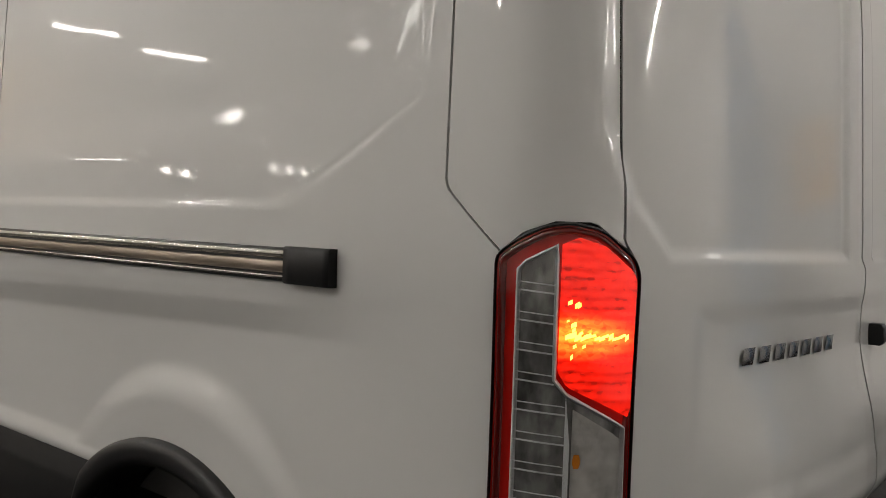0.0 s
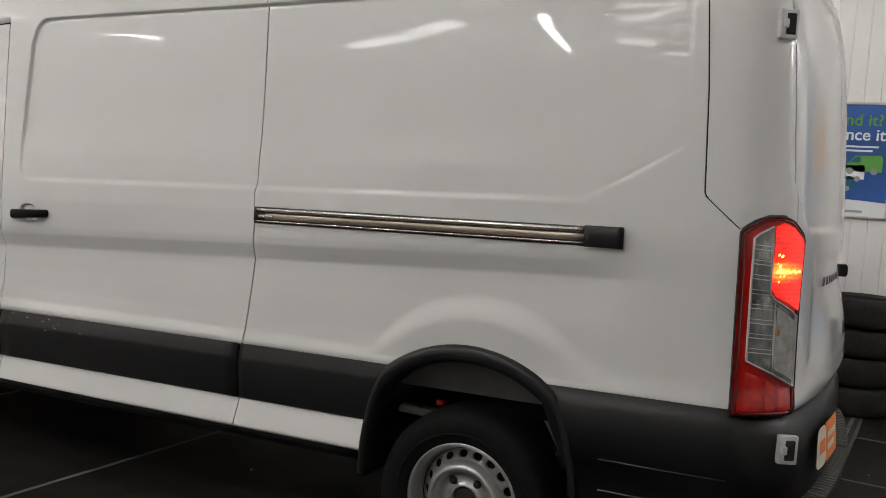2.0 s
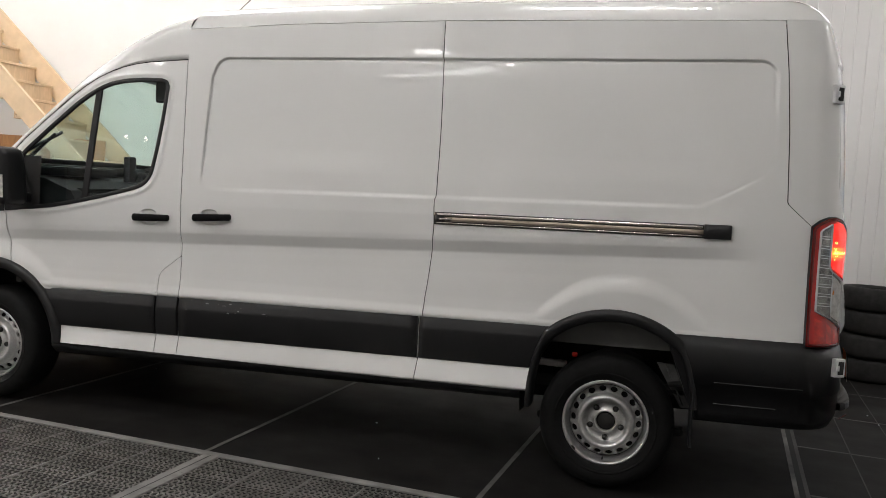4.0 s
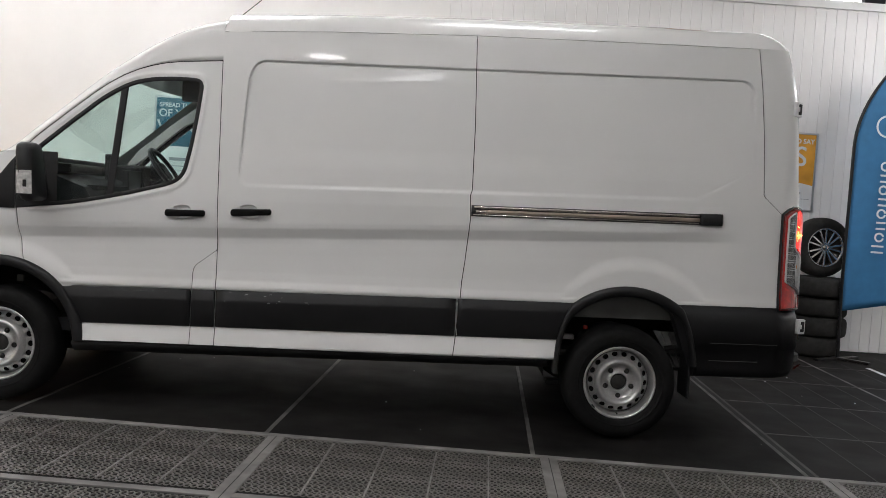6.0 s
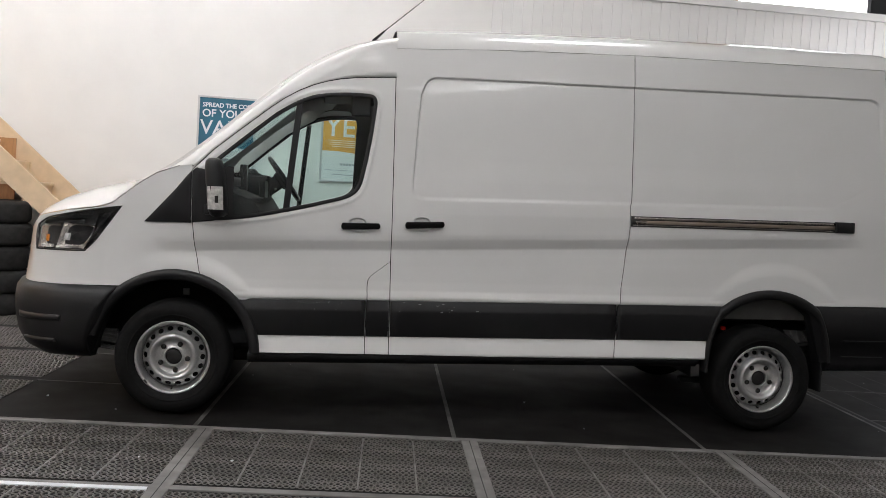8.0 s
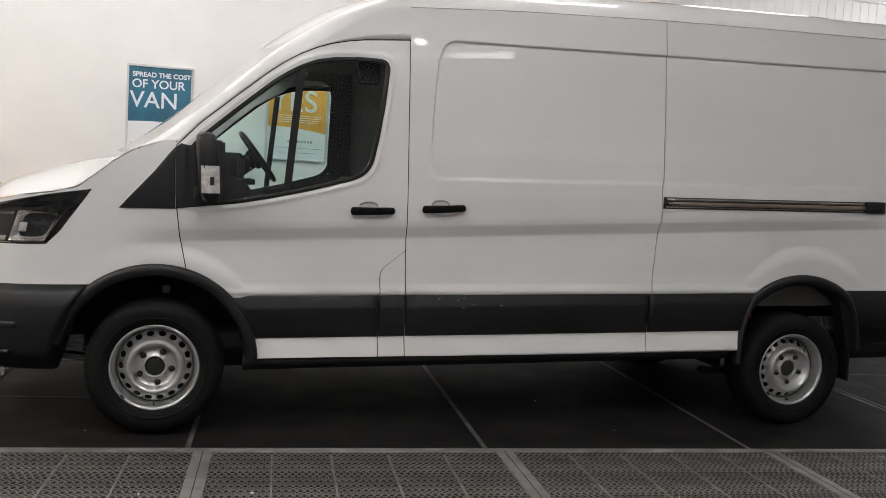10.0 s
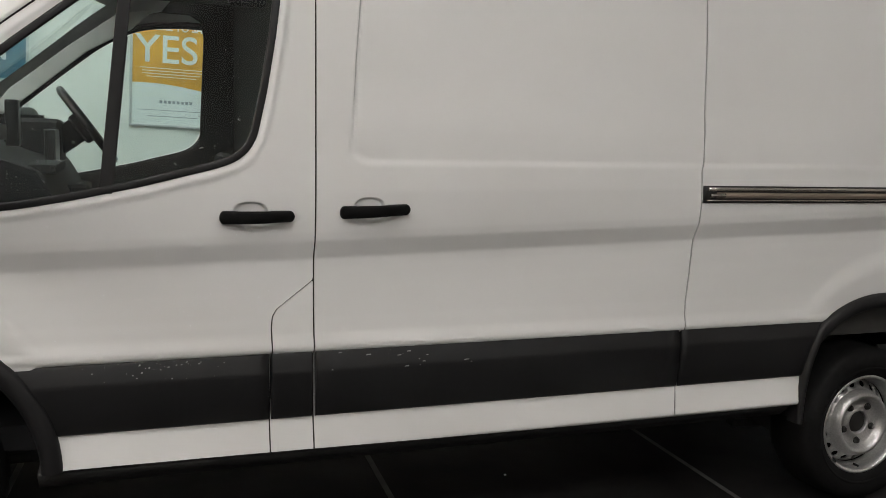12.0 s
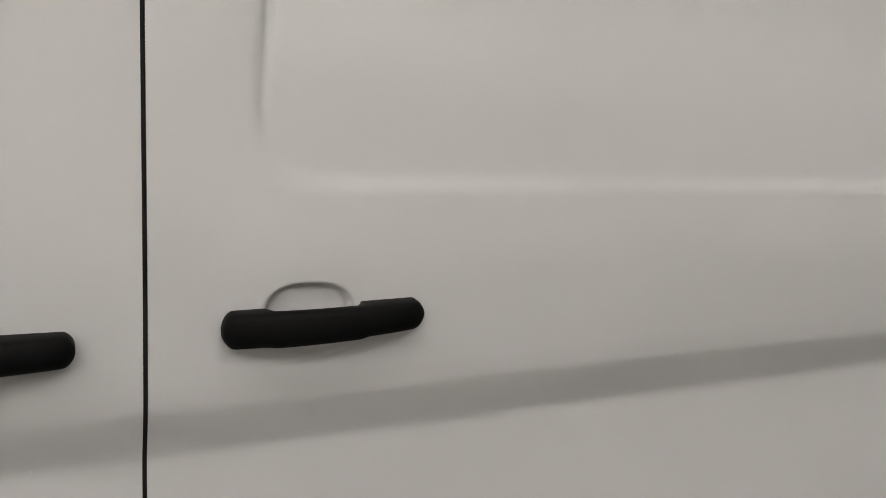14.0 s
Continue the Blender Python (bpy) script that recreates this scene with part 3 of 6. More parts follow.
def ribbon(name, points, width_in, width_out, rise, material, parent, side=-1, closed=True, label="", out=0.0):
    """A raised strip along an outline on the skin, with rounded shoulders."""
    p = np.array(points, float)
    nxt = np.roll(p, -1, 0) if closed else np.vstack([p[1:], 2 * p[-1] - p[-2]])
    prv = np.roll(p, 1, 0) if closed else np.vstack([2 * p[0] - p[1], p[:-1]])
    t = nxt - prv
    t /= np.maximum(np.linalg.norm(t, axis=1, keepdims=True), 1e-9)
    nrm = np.stack([t[:, 1], -t[:, 0]], -1)
    rows = []
    for k, h in ((-width_in, -0.012), (-width_in, rise * 0.6), (-width_in + 0.004, rise), (width_out - 0.004, rise), (width_out, rise * 0.6), (width_out, -0.012)):
        q = p + nrm * k
        rows.append(list(map(tuple, skin(q[:, 0], q[:, 1], h + out, side))))
    v, f = loft(rows, closed)
    if side > 0:
        f = [q[::-1] for q in f]
    return pydata(name, v, f, material, parent, label)


def densify(points, step=0.02, closed=True):
    out = []
    n = len(points)
    for i in range(n if closed else n - 1):
        a, b = np.array(points[i], float), np.array(points[(i + 1) % n], float)
        m = max(1, int(np.linalg.norm(b - a) / step))
        out += [tuple(a + (b - a) * k / m) for k in range(m)]
    if not closed:
        out.append(points[-1])
    return out


def rounded(points, r, n=5):
    """A closed outline with its corners rounded."""
    out = []
    m = len(points)
    for i in range(m):
        a, b, c = (np.array(points[k % m], float) for k in (i - 1, i, i + 1))
        u, w = a - b, c - b
        q = min(r, np.linalg.norm(u) * 0.45, np.linalg.norm(w) * 0.45)
        p0, p1 = b + u / np.linalg.norm(u) * q, b + w / np.linalg.norm(w) * q
        out += [tuple((1 - t) ** 2 * p0 + 2 * t * (1 - t) * b + t * t * p1) for t in np.linspace(0, 1, n)]
    return out


# ---- the van: panels ----
G = 0.0026
van = empty("delivery_van")
tagged(van, "white panel van with black rubbing strips and steel wheels, parked", "van")
SB = lookup([(0.3, 1.293), (2.4, 1.293)])
SC = lookup([(0.3, 2.722), (0.362, 2.724), (0.482, 2.737), (0.716, 2.757), (0.82, 2.763), (0.934, 2.777), (1.116, 2.794), (1.20, 2.800), (1.34, 2.795), (1.37, 2.805), (1.477, 2.806), (1.763, 2.809), (2.293, 2.800), (2.4, 2.80)])
SR = lookup([(0.3, 4.668), (1.297, 4.668), (1.395, 4.562), (1.41, 4.556), (1.74, 4.546), (2.036, 4.526), (2.40, 4.490)])
SD = lookup([(0.3, 4.868), (1.29, 4.868), (1.32, 4.847), (1.5, 4.845), (2.0, 4.835), (2.45, 4.82)])
SA = lookup([(0.3, 0.30), (0.70, 0.20), (0.816, 0.159), (1.019, 0.119), (1.163, 0.105), (1.439, 0.101), (2.2, 0.10)])
FLAP = lookup([(0.3, 1.147), (0.478, 1.146), (0.706, 1.154), (0.80, 1.152), (0.835, 1.156), (0.86, 1.170), (0.952, 1.290), (0.96, 1.293), (2.4, 1.293)])
SEAM = lookup([(0.3, S1 + 0.085), (0.85, S1 + 0.080), (1.0, S1 + 0.055), (1.18, S1 + 0.042), (1.27, S1 + 0.036), (1.295, S1), (2.5, S1)])
SEAM_FAR = lambda v: 2 * S1 - SEAM(v)
GUT = lookup([(-1, 2.24), (1.295, 2.256), (1.922, 2.281), (2.806, 2.295), (3.7, 2.292), (4.515, 2.286), (6.0, 2.27)])
DOOR_TOP = lookup([(0.0, 1.40), (0.10, 1.475), (0.121, 1.495), (0.218, 1.595), (0.382, 1.73), (0.547, 1.862), (0.63, 1.922), (0.712, 1.971), (0.80, 2.010), (0.881, 2.036), (0.96, 2.053), (1.051, 2.065), (1.296, 2.08)])
SILL = lambda s: 0.387 - 0.018 * smooth01((np.asarray(s) - 0.5) / 2.5)
HOOD = lookup([(-3.0, 1.0), (-1.35, 1.02), (-1.05, 1.09), (-0.90, 1.145), (-0.80, 1.18), (-0.60, 1.215), (-0.45, 1.235), (-0.36, 1.26), (-0.27, 1.33), (-0.19, 1.394), (-0.10, 1.45), (0.04, 1.50), (0.2, 1.52)])
WINDOW = [(1.173, 1.955), (1.14, 1.968), (1.018, 1.971), (0.90, 1.964), (0.80, 1.946), (0.721, 1.915), (0.65, 1.875), (0.581, 1.83), (0.417, 1.697), (0.238, 1.545), (0.165, 1.47), (0.15, 1.20), (0.20, 1.178), (0.293, 1.182), (0.42, 1.197), (0.56, 1.222), (0.762, 1.266), (0.898, 1.302), (0.98, 1.323), (1.034, 1.343), (1.075, 1.375), (1.101, 1.421), (1.132, 1.56), (1.161, 1.733), (1.184, 1.92)]
ARCH_R, ARCH_F = (3.765, 0.30), (0.0, 0.365)


def window_hole(s, z, grow=-0.008):
    return hull_distance(s, z, WINDOW) < grow


def widen(d):
    """Undoes squeeze()."""
    a = np.abs(d)
    return np.sign(d) * np.where(a < 0.34, a, 0.34 + (a - 0.34) / 0.5)


def squeeze(d):
    """Stands the legs of the rear arch more upright than a circle's."""
    a = np.abs(d)
    return np.sign(d) * np.where(a < 0.34, a, 0.34 + (a - 0.34) * 0.5)


def rear_arch_hole(s, z):
    return (np.hypot(widen(s - ARCH_R[0]), z - ARCH_R[1]) < 0.49) | ((s > 4.05) & (z < 0.70))


def front_arch_hole(s, z):
    return np.hypot(s - ARCH_F[0], z - ARCH_F[1]) < 0.475


HEADLAMP = [(-0.87, 0.972), (-0.51, 0.975), (-0.45, 1.035), (-0.30, 1.245), (-0.50, 1.215), (-0.75, 1.165), (-0.86, 1.12), (-0.885, 1.08), (-0.89, 1.02)]


def fender_hole(s, z):
    return front_arch_hole(s, z) | (hull_distance(s, z, HEADLAMP) < 0)


def below(f, g=G):
    return lambda v: f(v) - g


def above(f, g=G):
    return lambda v: f(v) + g


CONST = lambda c: (lambda v: np.full(np.shape(v), float(c)))

for side, tag in ((-1, "passenger"), (1, "driver")):
    door = panel("front_door", above(SA), below(FLAP), SILL, below(DOOR_TOP), van, 170, 220, lambda s, z: window_hole(s, z, 0.006 if side > 0 else -0.008) | front_arch_hole(s, z), side,
                 fine_u=(0.80, 0.99, 90) if side < 0 else None, fine_v=(0.43, 0.52, 70) if side < 0 else None)
    panel("fender", CONST(-1.30), below(SA), CONST(0.775), below(HOOD), van, 110, 60, fender_hole, side)
    if side < 0:
        panel("fuel_flap_panel", above(FLAP, 0.0022), below(SB), SILL, CONST(0.949), van, 14, 200, None, side)
        slide = panel("sliding_door", above(SB), below(SC), SILL, below(GUT), van, 200, 440, None, side, label="white sliding door, closed", fine_u=(0.055, 0.20, 90), fine_v=(0.385, 0.455, 80))
        panel("rear_quarter_panel", above(SC), below(SR), SILL, below(GUT), van, 220, 440, rear_arch_hole, side)
    else:
        panel("body_side", above(SB), below(SR), SILL, below(GUT), van, 120, 100, rear_arch_hole, side)
    panel("rear_corner", above(SR), below(SD), lookup([(4.5, 1.30), (4.668, 1.300), (4.70, 1.330), (4.745, 1.348), (4.80, 1.348), (4.85, 1.31)]), below(GUT, 0.0), van, 24, 90, None, side)
    rear = panel("rear_door", above(SD), below(SEAM, 0.0045) if side < 0 else below(SEAM_FAR, 0.0045), CONST(0.715), below(GUT), van, 120, 240, None, side)
    # glass and its black surround
    gl = densify(WINDOW, 0.03)
    c = np.array(gl).mean(0)
    ring = np.array(gl)
    rows = [list(map(tuple, skin(c[0] + (ring[:, 0] - c[0]) * k, c[1] + (ring[:, 1] - c[1]) * k, -0.012, side))) for k in (0.97, 0.66, 0.33, 0.0)]
    v, f = loft(rows, True)
    pane = pydata("window_pane", v, f, GLASS, door, "rain-spotted clear side glass")
    pane.visible_shadow = False
    ribbon("window_surround", densify(rounded(WINDOW, 0.03), 0.02), 0.020 if side < 0 else 0.004, 0.003 if side < 0 else 0.02, 0.004, BLACK_SMOOTH, door, side)
    if side > 0:
        ribbon("window_seal", densify(rounded(WINDOW, 0.03), 0.02), 0.006, 0.03, -0.022, BLACK_SMOOTH, door, side, out=-0.008)
    for a, b, w in (((0.722, 1.91), (0.650, 1.24), 0.019),):
        ribbon("window_divider", densify([a, b], 0.03, False), w, w, 0.0, BLACK_SMOOTH, door, side, False)

# dark door seal along the top of each cab door
for side in (-1, 1):
    xs = np.linspace(0.11, 1.293, 60)
    ribbon("door_seal", [(float(a), float(DOOR_TOP(a)) + 0.0005) for a in xs], 0.0026, 0.0026, 0.0012, GAP, van, side, False)

# dark cavity behind the gaps
for side in (-1, 1):
    for x0, x1, f0, f1 in ((1.22, 1.40, SILL, below(GUT, 0.02)), (2.66, 2.90, SILL, below(GUT, 0.02)), (4.72, 4.96, CONST(0.72), below(GUT, 0.02)), (1.10, 1.24, SILL, CONST(1.0)), (0.06, 0.34, CONST(0.86), CONST(1.50))):
        panel("seam_backing", CONST(x0), CONST(x1), f0, f1, van, 8, 60, None, side, GAP, -0.006, 0)
    panel("seam_backing", below(SR, 0.012), above(SR, 0.05), CONST(1.30), below(GUT, 0.02), van, 8, 200, None, side, GAP, -0.006, 0)
    panel("seam_backing", CONST(S1 - 0.10), CONST(S1 + 0.10), CONST(0.75), below(GUT, 0.02), van, 4, 40, None, side, GAP, -0.006, 0)

# roof
CAB = [(1.303, 2.338), (1.152, 2.312), (0.977, 2.246), (0.805, 2.151), (0.667, 2.060), (0.530, 1.954), (0.362, 1.811), (0.193, 1.669), (0.026, 1.541), (-0.114, 1.454)]


def roof():
    ss = np.r_[np.linspace(1.296, 4.4, 60), np.linspace(4.42, S1, 40)]
    rows = []
    for s in ss:
        e = skin(s, float(GUT(s)), 0.001)
        spine = raked([min(float(e[0]), 3.9) if s > 4.0 else plan(s)[0], 0.0, float(GUT(min(s, 4.2))) + 0.150])
        reach = math.hypot(float(spine[0] - e[0]), float(spine[1] - e[1]))
        row = []
        for v in (0, 0.012, 0.03, 0.055, 0.09, 0.14, 0.22, 0.35, 0.55, 0.8, 1.0):
            p = e + (spine - e) * v
            h = 1 - (1 - min(1, v * reach / 0.30)) ** 2.6
            p[2] = e[2] + (spine[2] - e[2]) * h
            row.append(tuple(p))
        rows.append(row)
    for side in (-1, 1):
        rr = [[(x, y * -side, z) for x, y, z in r] for r in rows]
        v, f = loft(rr)
        if side < 0:
            f = [q[::-1] for q in f]
        pydata("roof", v, f, PAINT, van)


roof()


def cab_shell():
    """Roof side and screen pillar from the door opening up to the screen, and the front of the roof."""
    t = np.linspace(0, 1, 70)
    cab = np.array(CAB[::-1])
    arc = np.r_[0, np.cumsum(np.hypot(*np.diff(cab, axis=0).T))]
    cx, cz = np.interp(t * arc[-1], arc, cab[:, 0]), np.interp(t * arc[-1], arc, cab[:, 1])
    k = np.ones(7) / 7
    cx, cz = (np.r_[q[:3], np.convolve(q, k, "valid"), q[-3:]] for q in (cx, cz))
    lx = np.interp(cx, [-0.10, 0.04, 1.303], [0.02, 0.135, 1.296])
    lz = DOOR_TOP(lx) + G
    half = np.interp(cx, [-0.1, 0.3, 0.8, 1.3], [0.84, 0.84, 0.85, 0.865])
    for side in (-1, 1):
        rows = []
        for i in range(len(t)):
            a = skin(lx[i], lz[i], 0.0, side)
            b = raked([cx[i], side * half[i], cz[i]])
            row = [tuple(skin(lx[i], lz[i], -0.015, side))]
            k = float(smooth01((cx[i] - 0.35) / 0.85))
            zg = lz[i] + k * max(0.0, min(float(GUT(lx[i])), cz[i] - 0.07) - lz[i])
            for q in np.linspace(0, 1, 6)[:-1]:
                row.append(tuple(skin(lx[i], lz[i] + (zg - lz[i]) * q, 0.0, side)))
            p0 = skin(lx[i], zg, 0.0, side)
            roofy = np.array([(p0[0] + b[0]) / 2, p0[1] * 0.99, b[2] - 0.012])
            pillar = (p0 + b) / 2 + np.array([-0.01, side * 0.045, 0.045])
            ctl = pillar * (1 - k) + roofy * k
            for w in np.linspace(0, 1, 9):
                row.append(tuple((1 - w) ** 2 * p0 + 2 * w * (1 - w) * ctl + w * w * b))
            rows.append(row)
        v, f = loft(rows)
        if side > 0:
            f = [q[::-1] for q in f]
        pydata("screen_pillar", v, f, PAINT, van)
    # windscreen and roof front
    def across(i0, i1, name, material, dx):
        rows = []
        for i in range(i0, i1):
            row = []
            for w in np.linspace(-1, 1, 17):
                p = raked([cx[i] - dx * (1 - w * w), w * half[i], cz[i] + 0.05 * (1 - w * w) * min(1, max(0, (cz[i] - 2.0) / 0.3))])
                row.append(tuple(p))
            rows.append(row)
        v, f = loft(rows)
        return pydata(name, v, f, material, van)
    n = int(np.searchsorted(cz, 2.03))
    ws = across(0, n + 1, "windscreen", GLASS, 0.16)
    ws.visible_shadow = False
    across(n, len(t), "roof_front", PAINT, 0.16)


cab_shell()


def hood():
    xs = np.linspace(0.02, -0.86, 30)
    rows = []
    sil = lookup([(-1.0, 1.04), (-0.95, 1.06), (-0.893, 1.108), (-0.842, 1.195), (-0.705, 1.275), (-0.533, 1.345), (-0.359, 1.400), (-0.183, 1.43), (0.05, 1.48)])
    for x in xs:
        # the flank length that lies at this x
        ss = np.linspace(-1.25, 0.1, 200)
        s = float(np.interp(x, plan(ss)[0], ss))
        e = skin(s, float(HOOD(s)) + G, 0.0)
        zc = float(raked([x, 0, float(sil(x)) + 0.014])[2])
        row = []
        for w in np.linspace(1, 0, 14):
            h = 1 - w ** 2.4
            row.append((e[0] - 0.10 * (1 - w * w) * smooth01((-0.2 - x) / 0.6), e[1] * w, e[2] + (max(zc, e[2]) - e[2]) * h))
        rows.append(row)
    for side in (-1, 1):
        v, f = loft([[(x, y * -side, z) for x, y, z in r] for r in rows])
        if side > 0:
            f = [q[::-1] for q in f]
        pydata("bonnet", v, f, PAINT, van)


hood()


# ---- the van: trim, lamps and wheels ----


def bar(name, s0, s1, z0, z1, profile, material, parent, side=-1, n=24, label=""):
    """A moulding along the flank: profile of (share of its height, stand-off)."""
    rows = []
    for h, o in profile:
        level = 0.475 + 0.26 * h if callable(z1) and not callable(z0) and z0 > 0.4 else 0.33 + 0.41 * h
        ss = np.linspace(s0(level) if callable(s0) else s0, s1(level) if callable(s1) else s1, n)
        za = z0(ss) if callable(z0) else np.full(n, z0)
        zb = z1(ss) if callable(z1) else np.full(n, z1)
        z = za + (zb - za) * h
        x, y, nx, ny = plan(ss)
        rows.append(raked(np.stack([x + nx * o, side * (y + ny * o), z], -1)))
    rows = np.array(rows)
    v = [tuple(p) for r in rows for p in r]
    m = len(profile)
    f = [(i * n + k, i * n + k + 1, (i + 1) * n + k + 1, (i + 1) * n + k) for i in range(m - 1) for k in range(n - 1)]
    # end faces
    f.append(tuple(i * n for i in range(m)))
    f.append(tuple(i * n + n - 1 for i in range(m))[::-1])
    if side > 0:
        f = [q[::-1] for q in f]
    me = bpy.data.meshes.new(name)
    me.from_pydata(v, [], f)
    me.update()
    ob = link(name, me, material, parent, label)
    me.polygons.foreach_set("use_smooth", [True] * (len(f) - 2) + [False, False])
    return ob


def patch(name, poly, out, material, parent, side=-1, rows=40, cols=14, label="", bulge=0.0):
    """A filled outline on the skin; every level of the outline must be one run."""
    p = [tuple(q) for q in poly]
    z0, z1 = min(q[1] for q in p), max(q[1] for q in p)
    zs = np.linspace(z0 + 1e-4, z1 - 1e-4, rows)
    S, Z, O = [], [], []
    for z in zs:
        hits = []
        for (ax, az), (bx, bz) in zip(p, p[1:] + p[:1]):
            if (az > z) != (bz > z):
                hits.append(ax + (z - az) * (bx - ax) / (bz - az))
        u = np.linspace(0, 1, cols)
        S.append(min(hits) + (max(hits) - min(hits)) * u)
        Z.append(np.full(cols, z))
        O.append(out + bulge * (1 - (2 * u - 1) ** 4) * (1 - (2 * (z - z0) / (z1 - z0) - 1) ** 4))
    pts = skin(np.array(S), np.array(Z), np.array(O), side)
    v = [tuple(q) for r in pts for q in r]
    f = [(i * cols + k, i * cols + k + 1, (i + 1) * cols + k + 1, (i + 1) * cols + k) for i in range(rows - 1) for k in range(cols - 1)]
    if side > 0:
        f = [q[::-1] for q in f]
    return pydata(name, v, f, material, parent, label)


ARCH_F_REAR = lambda z: ARCH_F[0] + math.sqrt(max(0.0, 0.490 ** 2 - (z - ARCH_F[1]) ** 2))
ARCH_F_FRONT = lambda z: ARCH_F[0] - math.sqrt(max(0.0, 0.490 ** 2 - (z - ARCH_F[1]) ** 2))
ARCH_R_FRONT = lambda z: ARCH_R[0] - float(squeeze(math.sqrt(max(0.0, 0.505 ** 2 - (z - ARCH_R[1]) ** 2))))
ARCH_R_REAR = lambda z: ARCH_R[0] + float(squeeze(math.sqrt(max(0.0, 0.505 ** 2 - (z - ARCH_R[1]) ** 2))))
RUB_TOP = lookup([(0.3, 0.713), (1.15, 0.717), (2.76, 0.728), (4.0, 0.738), (4.6, 0.738)])
RUB = [(-0.01, -0.03), (0.0, 0.014), (0.02, 0.022), (0.04, 0.025), (0.66, 0.036), (0.70, 0.0362), (0.74, 0.0345), (0.78, 0.032), (0.96, 0.022), (0.985, 0.0195), (1.0, 0.014), (1.012, -0.02)]
for side in (-1, 1):
    for a, b in ((ARCH_F_REAR, 1.142), (1.151, 1.287), (1.299, 2.733), (2.745, ARCH_R_FRONT)):
        bar("rubbing_strip", a, b, 0.490, RUB_TOP, RUB, BLACK, van, side, label="black textured rubbing strip")
    bar("side_skirt", 0.44, 3.30, 0.315, 0.378, [(0, -0.16), (0.0, -0.03), (0.5, 0.006), (0.8, 0.020), (1.0, 0.018), (1.06, -0.12)], UNDER, van, side)


def arch_trim(center, r_in, r_out, a0, a1, side):
    n = 56
    rows = []
    for r, o in ((r_out + 0.004, -0.02), (r_out + 0.002, 0.034), (r_out - 0.008, 0.046), ((r_in + r_out) / 2, 0.050), (r_in + 0.012, 0.044), (r_in, 0.034), (r_in - 0.004, -0.06), (r_in + 0.002, -0.10)):
        ang = np.radians(np.linspace(a0, a1, n))
        sx, z = center[0] + (squeeze(r * np.cos(ang)) if center is ARCH_R else r * np.cos(ang)), center[1] + r * np.sin(ang)
        x, y, nx, ny = plan(sx)
        rows.append([tuple(q) for q in raked(np.stack([x + nx * o, side * (y + ny * o), z], -1))])
    v, f = loft(rows)
    if side < 0:
        f = [q[::-1] for q in f]
    pydata("wheel_arch_trim", v, f, BLACK, van, "black wheel arch moulding")


def arch_liner(center, side, tail):
    n = 30
    ang = np.radians(np.linspace(34 if tail else 0, 188 if tail else 179, n))
    rows = []
    for depth, r in ((0.93, 0.478), (0.80, 0.470), (0.50, 0.465), (0.48, 0.25)):
        rows.append([tuple(q) for q in raked(np.stack([center[0] + r * np.cos(ang), np.full(n, side * depth), center[1] + r * np.sin(ang)], -1))])
    v, f = loft(rows)
    pydata("wheel_arch_liner", v, f, UNDER, van)
    if tail:
        part("inner_arch_panel", box_bm(center[0] - 0.40, center[0] + 0.42, side * 0.86 - 0.01, side * 0.86 + 0.01, 0.615, 0.80, 0.004, 1, RAKE), LINER, van, "dull grey inner arch panel")


for side in (-1, 1):
    arch_trim(ARCH_R, 0.468, 0.527, 7, 181, side)
    arch_trim(ARCH_F, 0.452, 0.512, 2, 166, side)
    arch_liner(ARCH_R, side, True)
    arch_liner(ARCH_F, side, False)

# bumpers
BUMP_TOP = lookup([(-3, 0.765), (-0.9, 0.778), (-0.34, 0.772), (-0.2, 0.772)])
for side in (-1, 1):
    bar("front_bumper", S0, ARCH_F_FRONT, 0.335, BUMP_TOP, [(-0.02, -0.14), (0.0, -0.06), (0.12, 0.02), (0.28, 0.055), (0.5, 0.072), (0.72, 0.078), (0.9, 0.066), (0.985, 0.040), (1.0, -0.03)], BLACK, van, side, 60, "black plastic front bumper")
    bar("bumper_slot", -0.88, -0.66, 0.43, 0.455, [(0, 0.040), (0.1, 0.066), (0.9, 0.066), (1, 0.045)], BLACK_SMOOTH, van, side)
    bar("bumper_slot", -0.92, -0.62, 0.56, 0.60, [(0, 0.060), (0.1, 0.080), (0.9, 0.080), (1, 0.060)], BLACK_SMOOTH, van, side)
    rb = bar("rear_bumper", ARCH_R_REAR, S1, 0.290, lambda s: 0.738 - 0.028 * smooth01((s - 4.672) / 0.02), [(-0.02, -0.16), (0.0, -0.05), (0.04, 0.010), (0.15, 0.032), (0.44, 0.040), (0.445, 0.046), (0.80, 0.046), (0.86, 0.040), (0.985, 0.026), (1.0, -0.03)], BLACK, van, side, 70, "black textured rear bumper")
    # crease strips, paler than the bumper they sit on
    bar("bumper_crease", 4.27, 4.56, 0.398, 0.404, [(0, 0.020), (0.2, 0.040), (0.8, 0.040), (1, 0.020)], CREASE, rb, side)
    bar("bumper_crease", 4.27, 4.67, 0.505, 0.511, [(0, 0.030), (0.2, 0.0472), (0.8, 0.0472), (1, 0.030)], CREASE, rb, side)


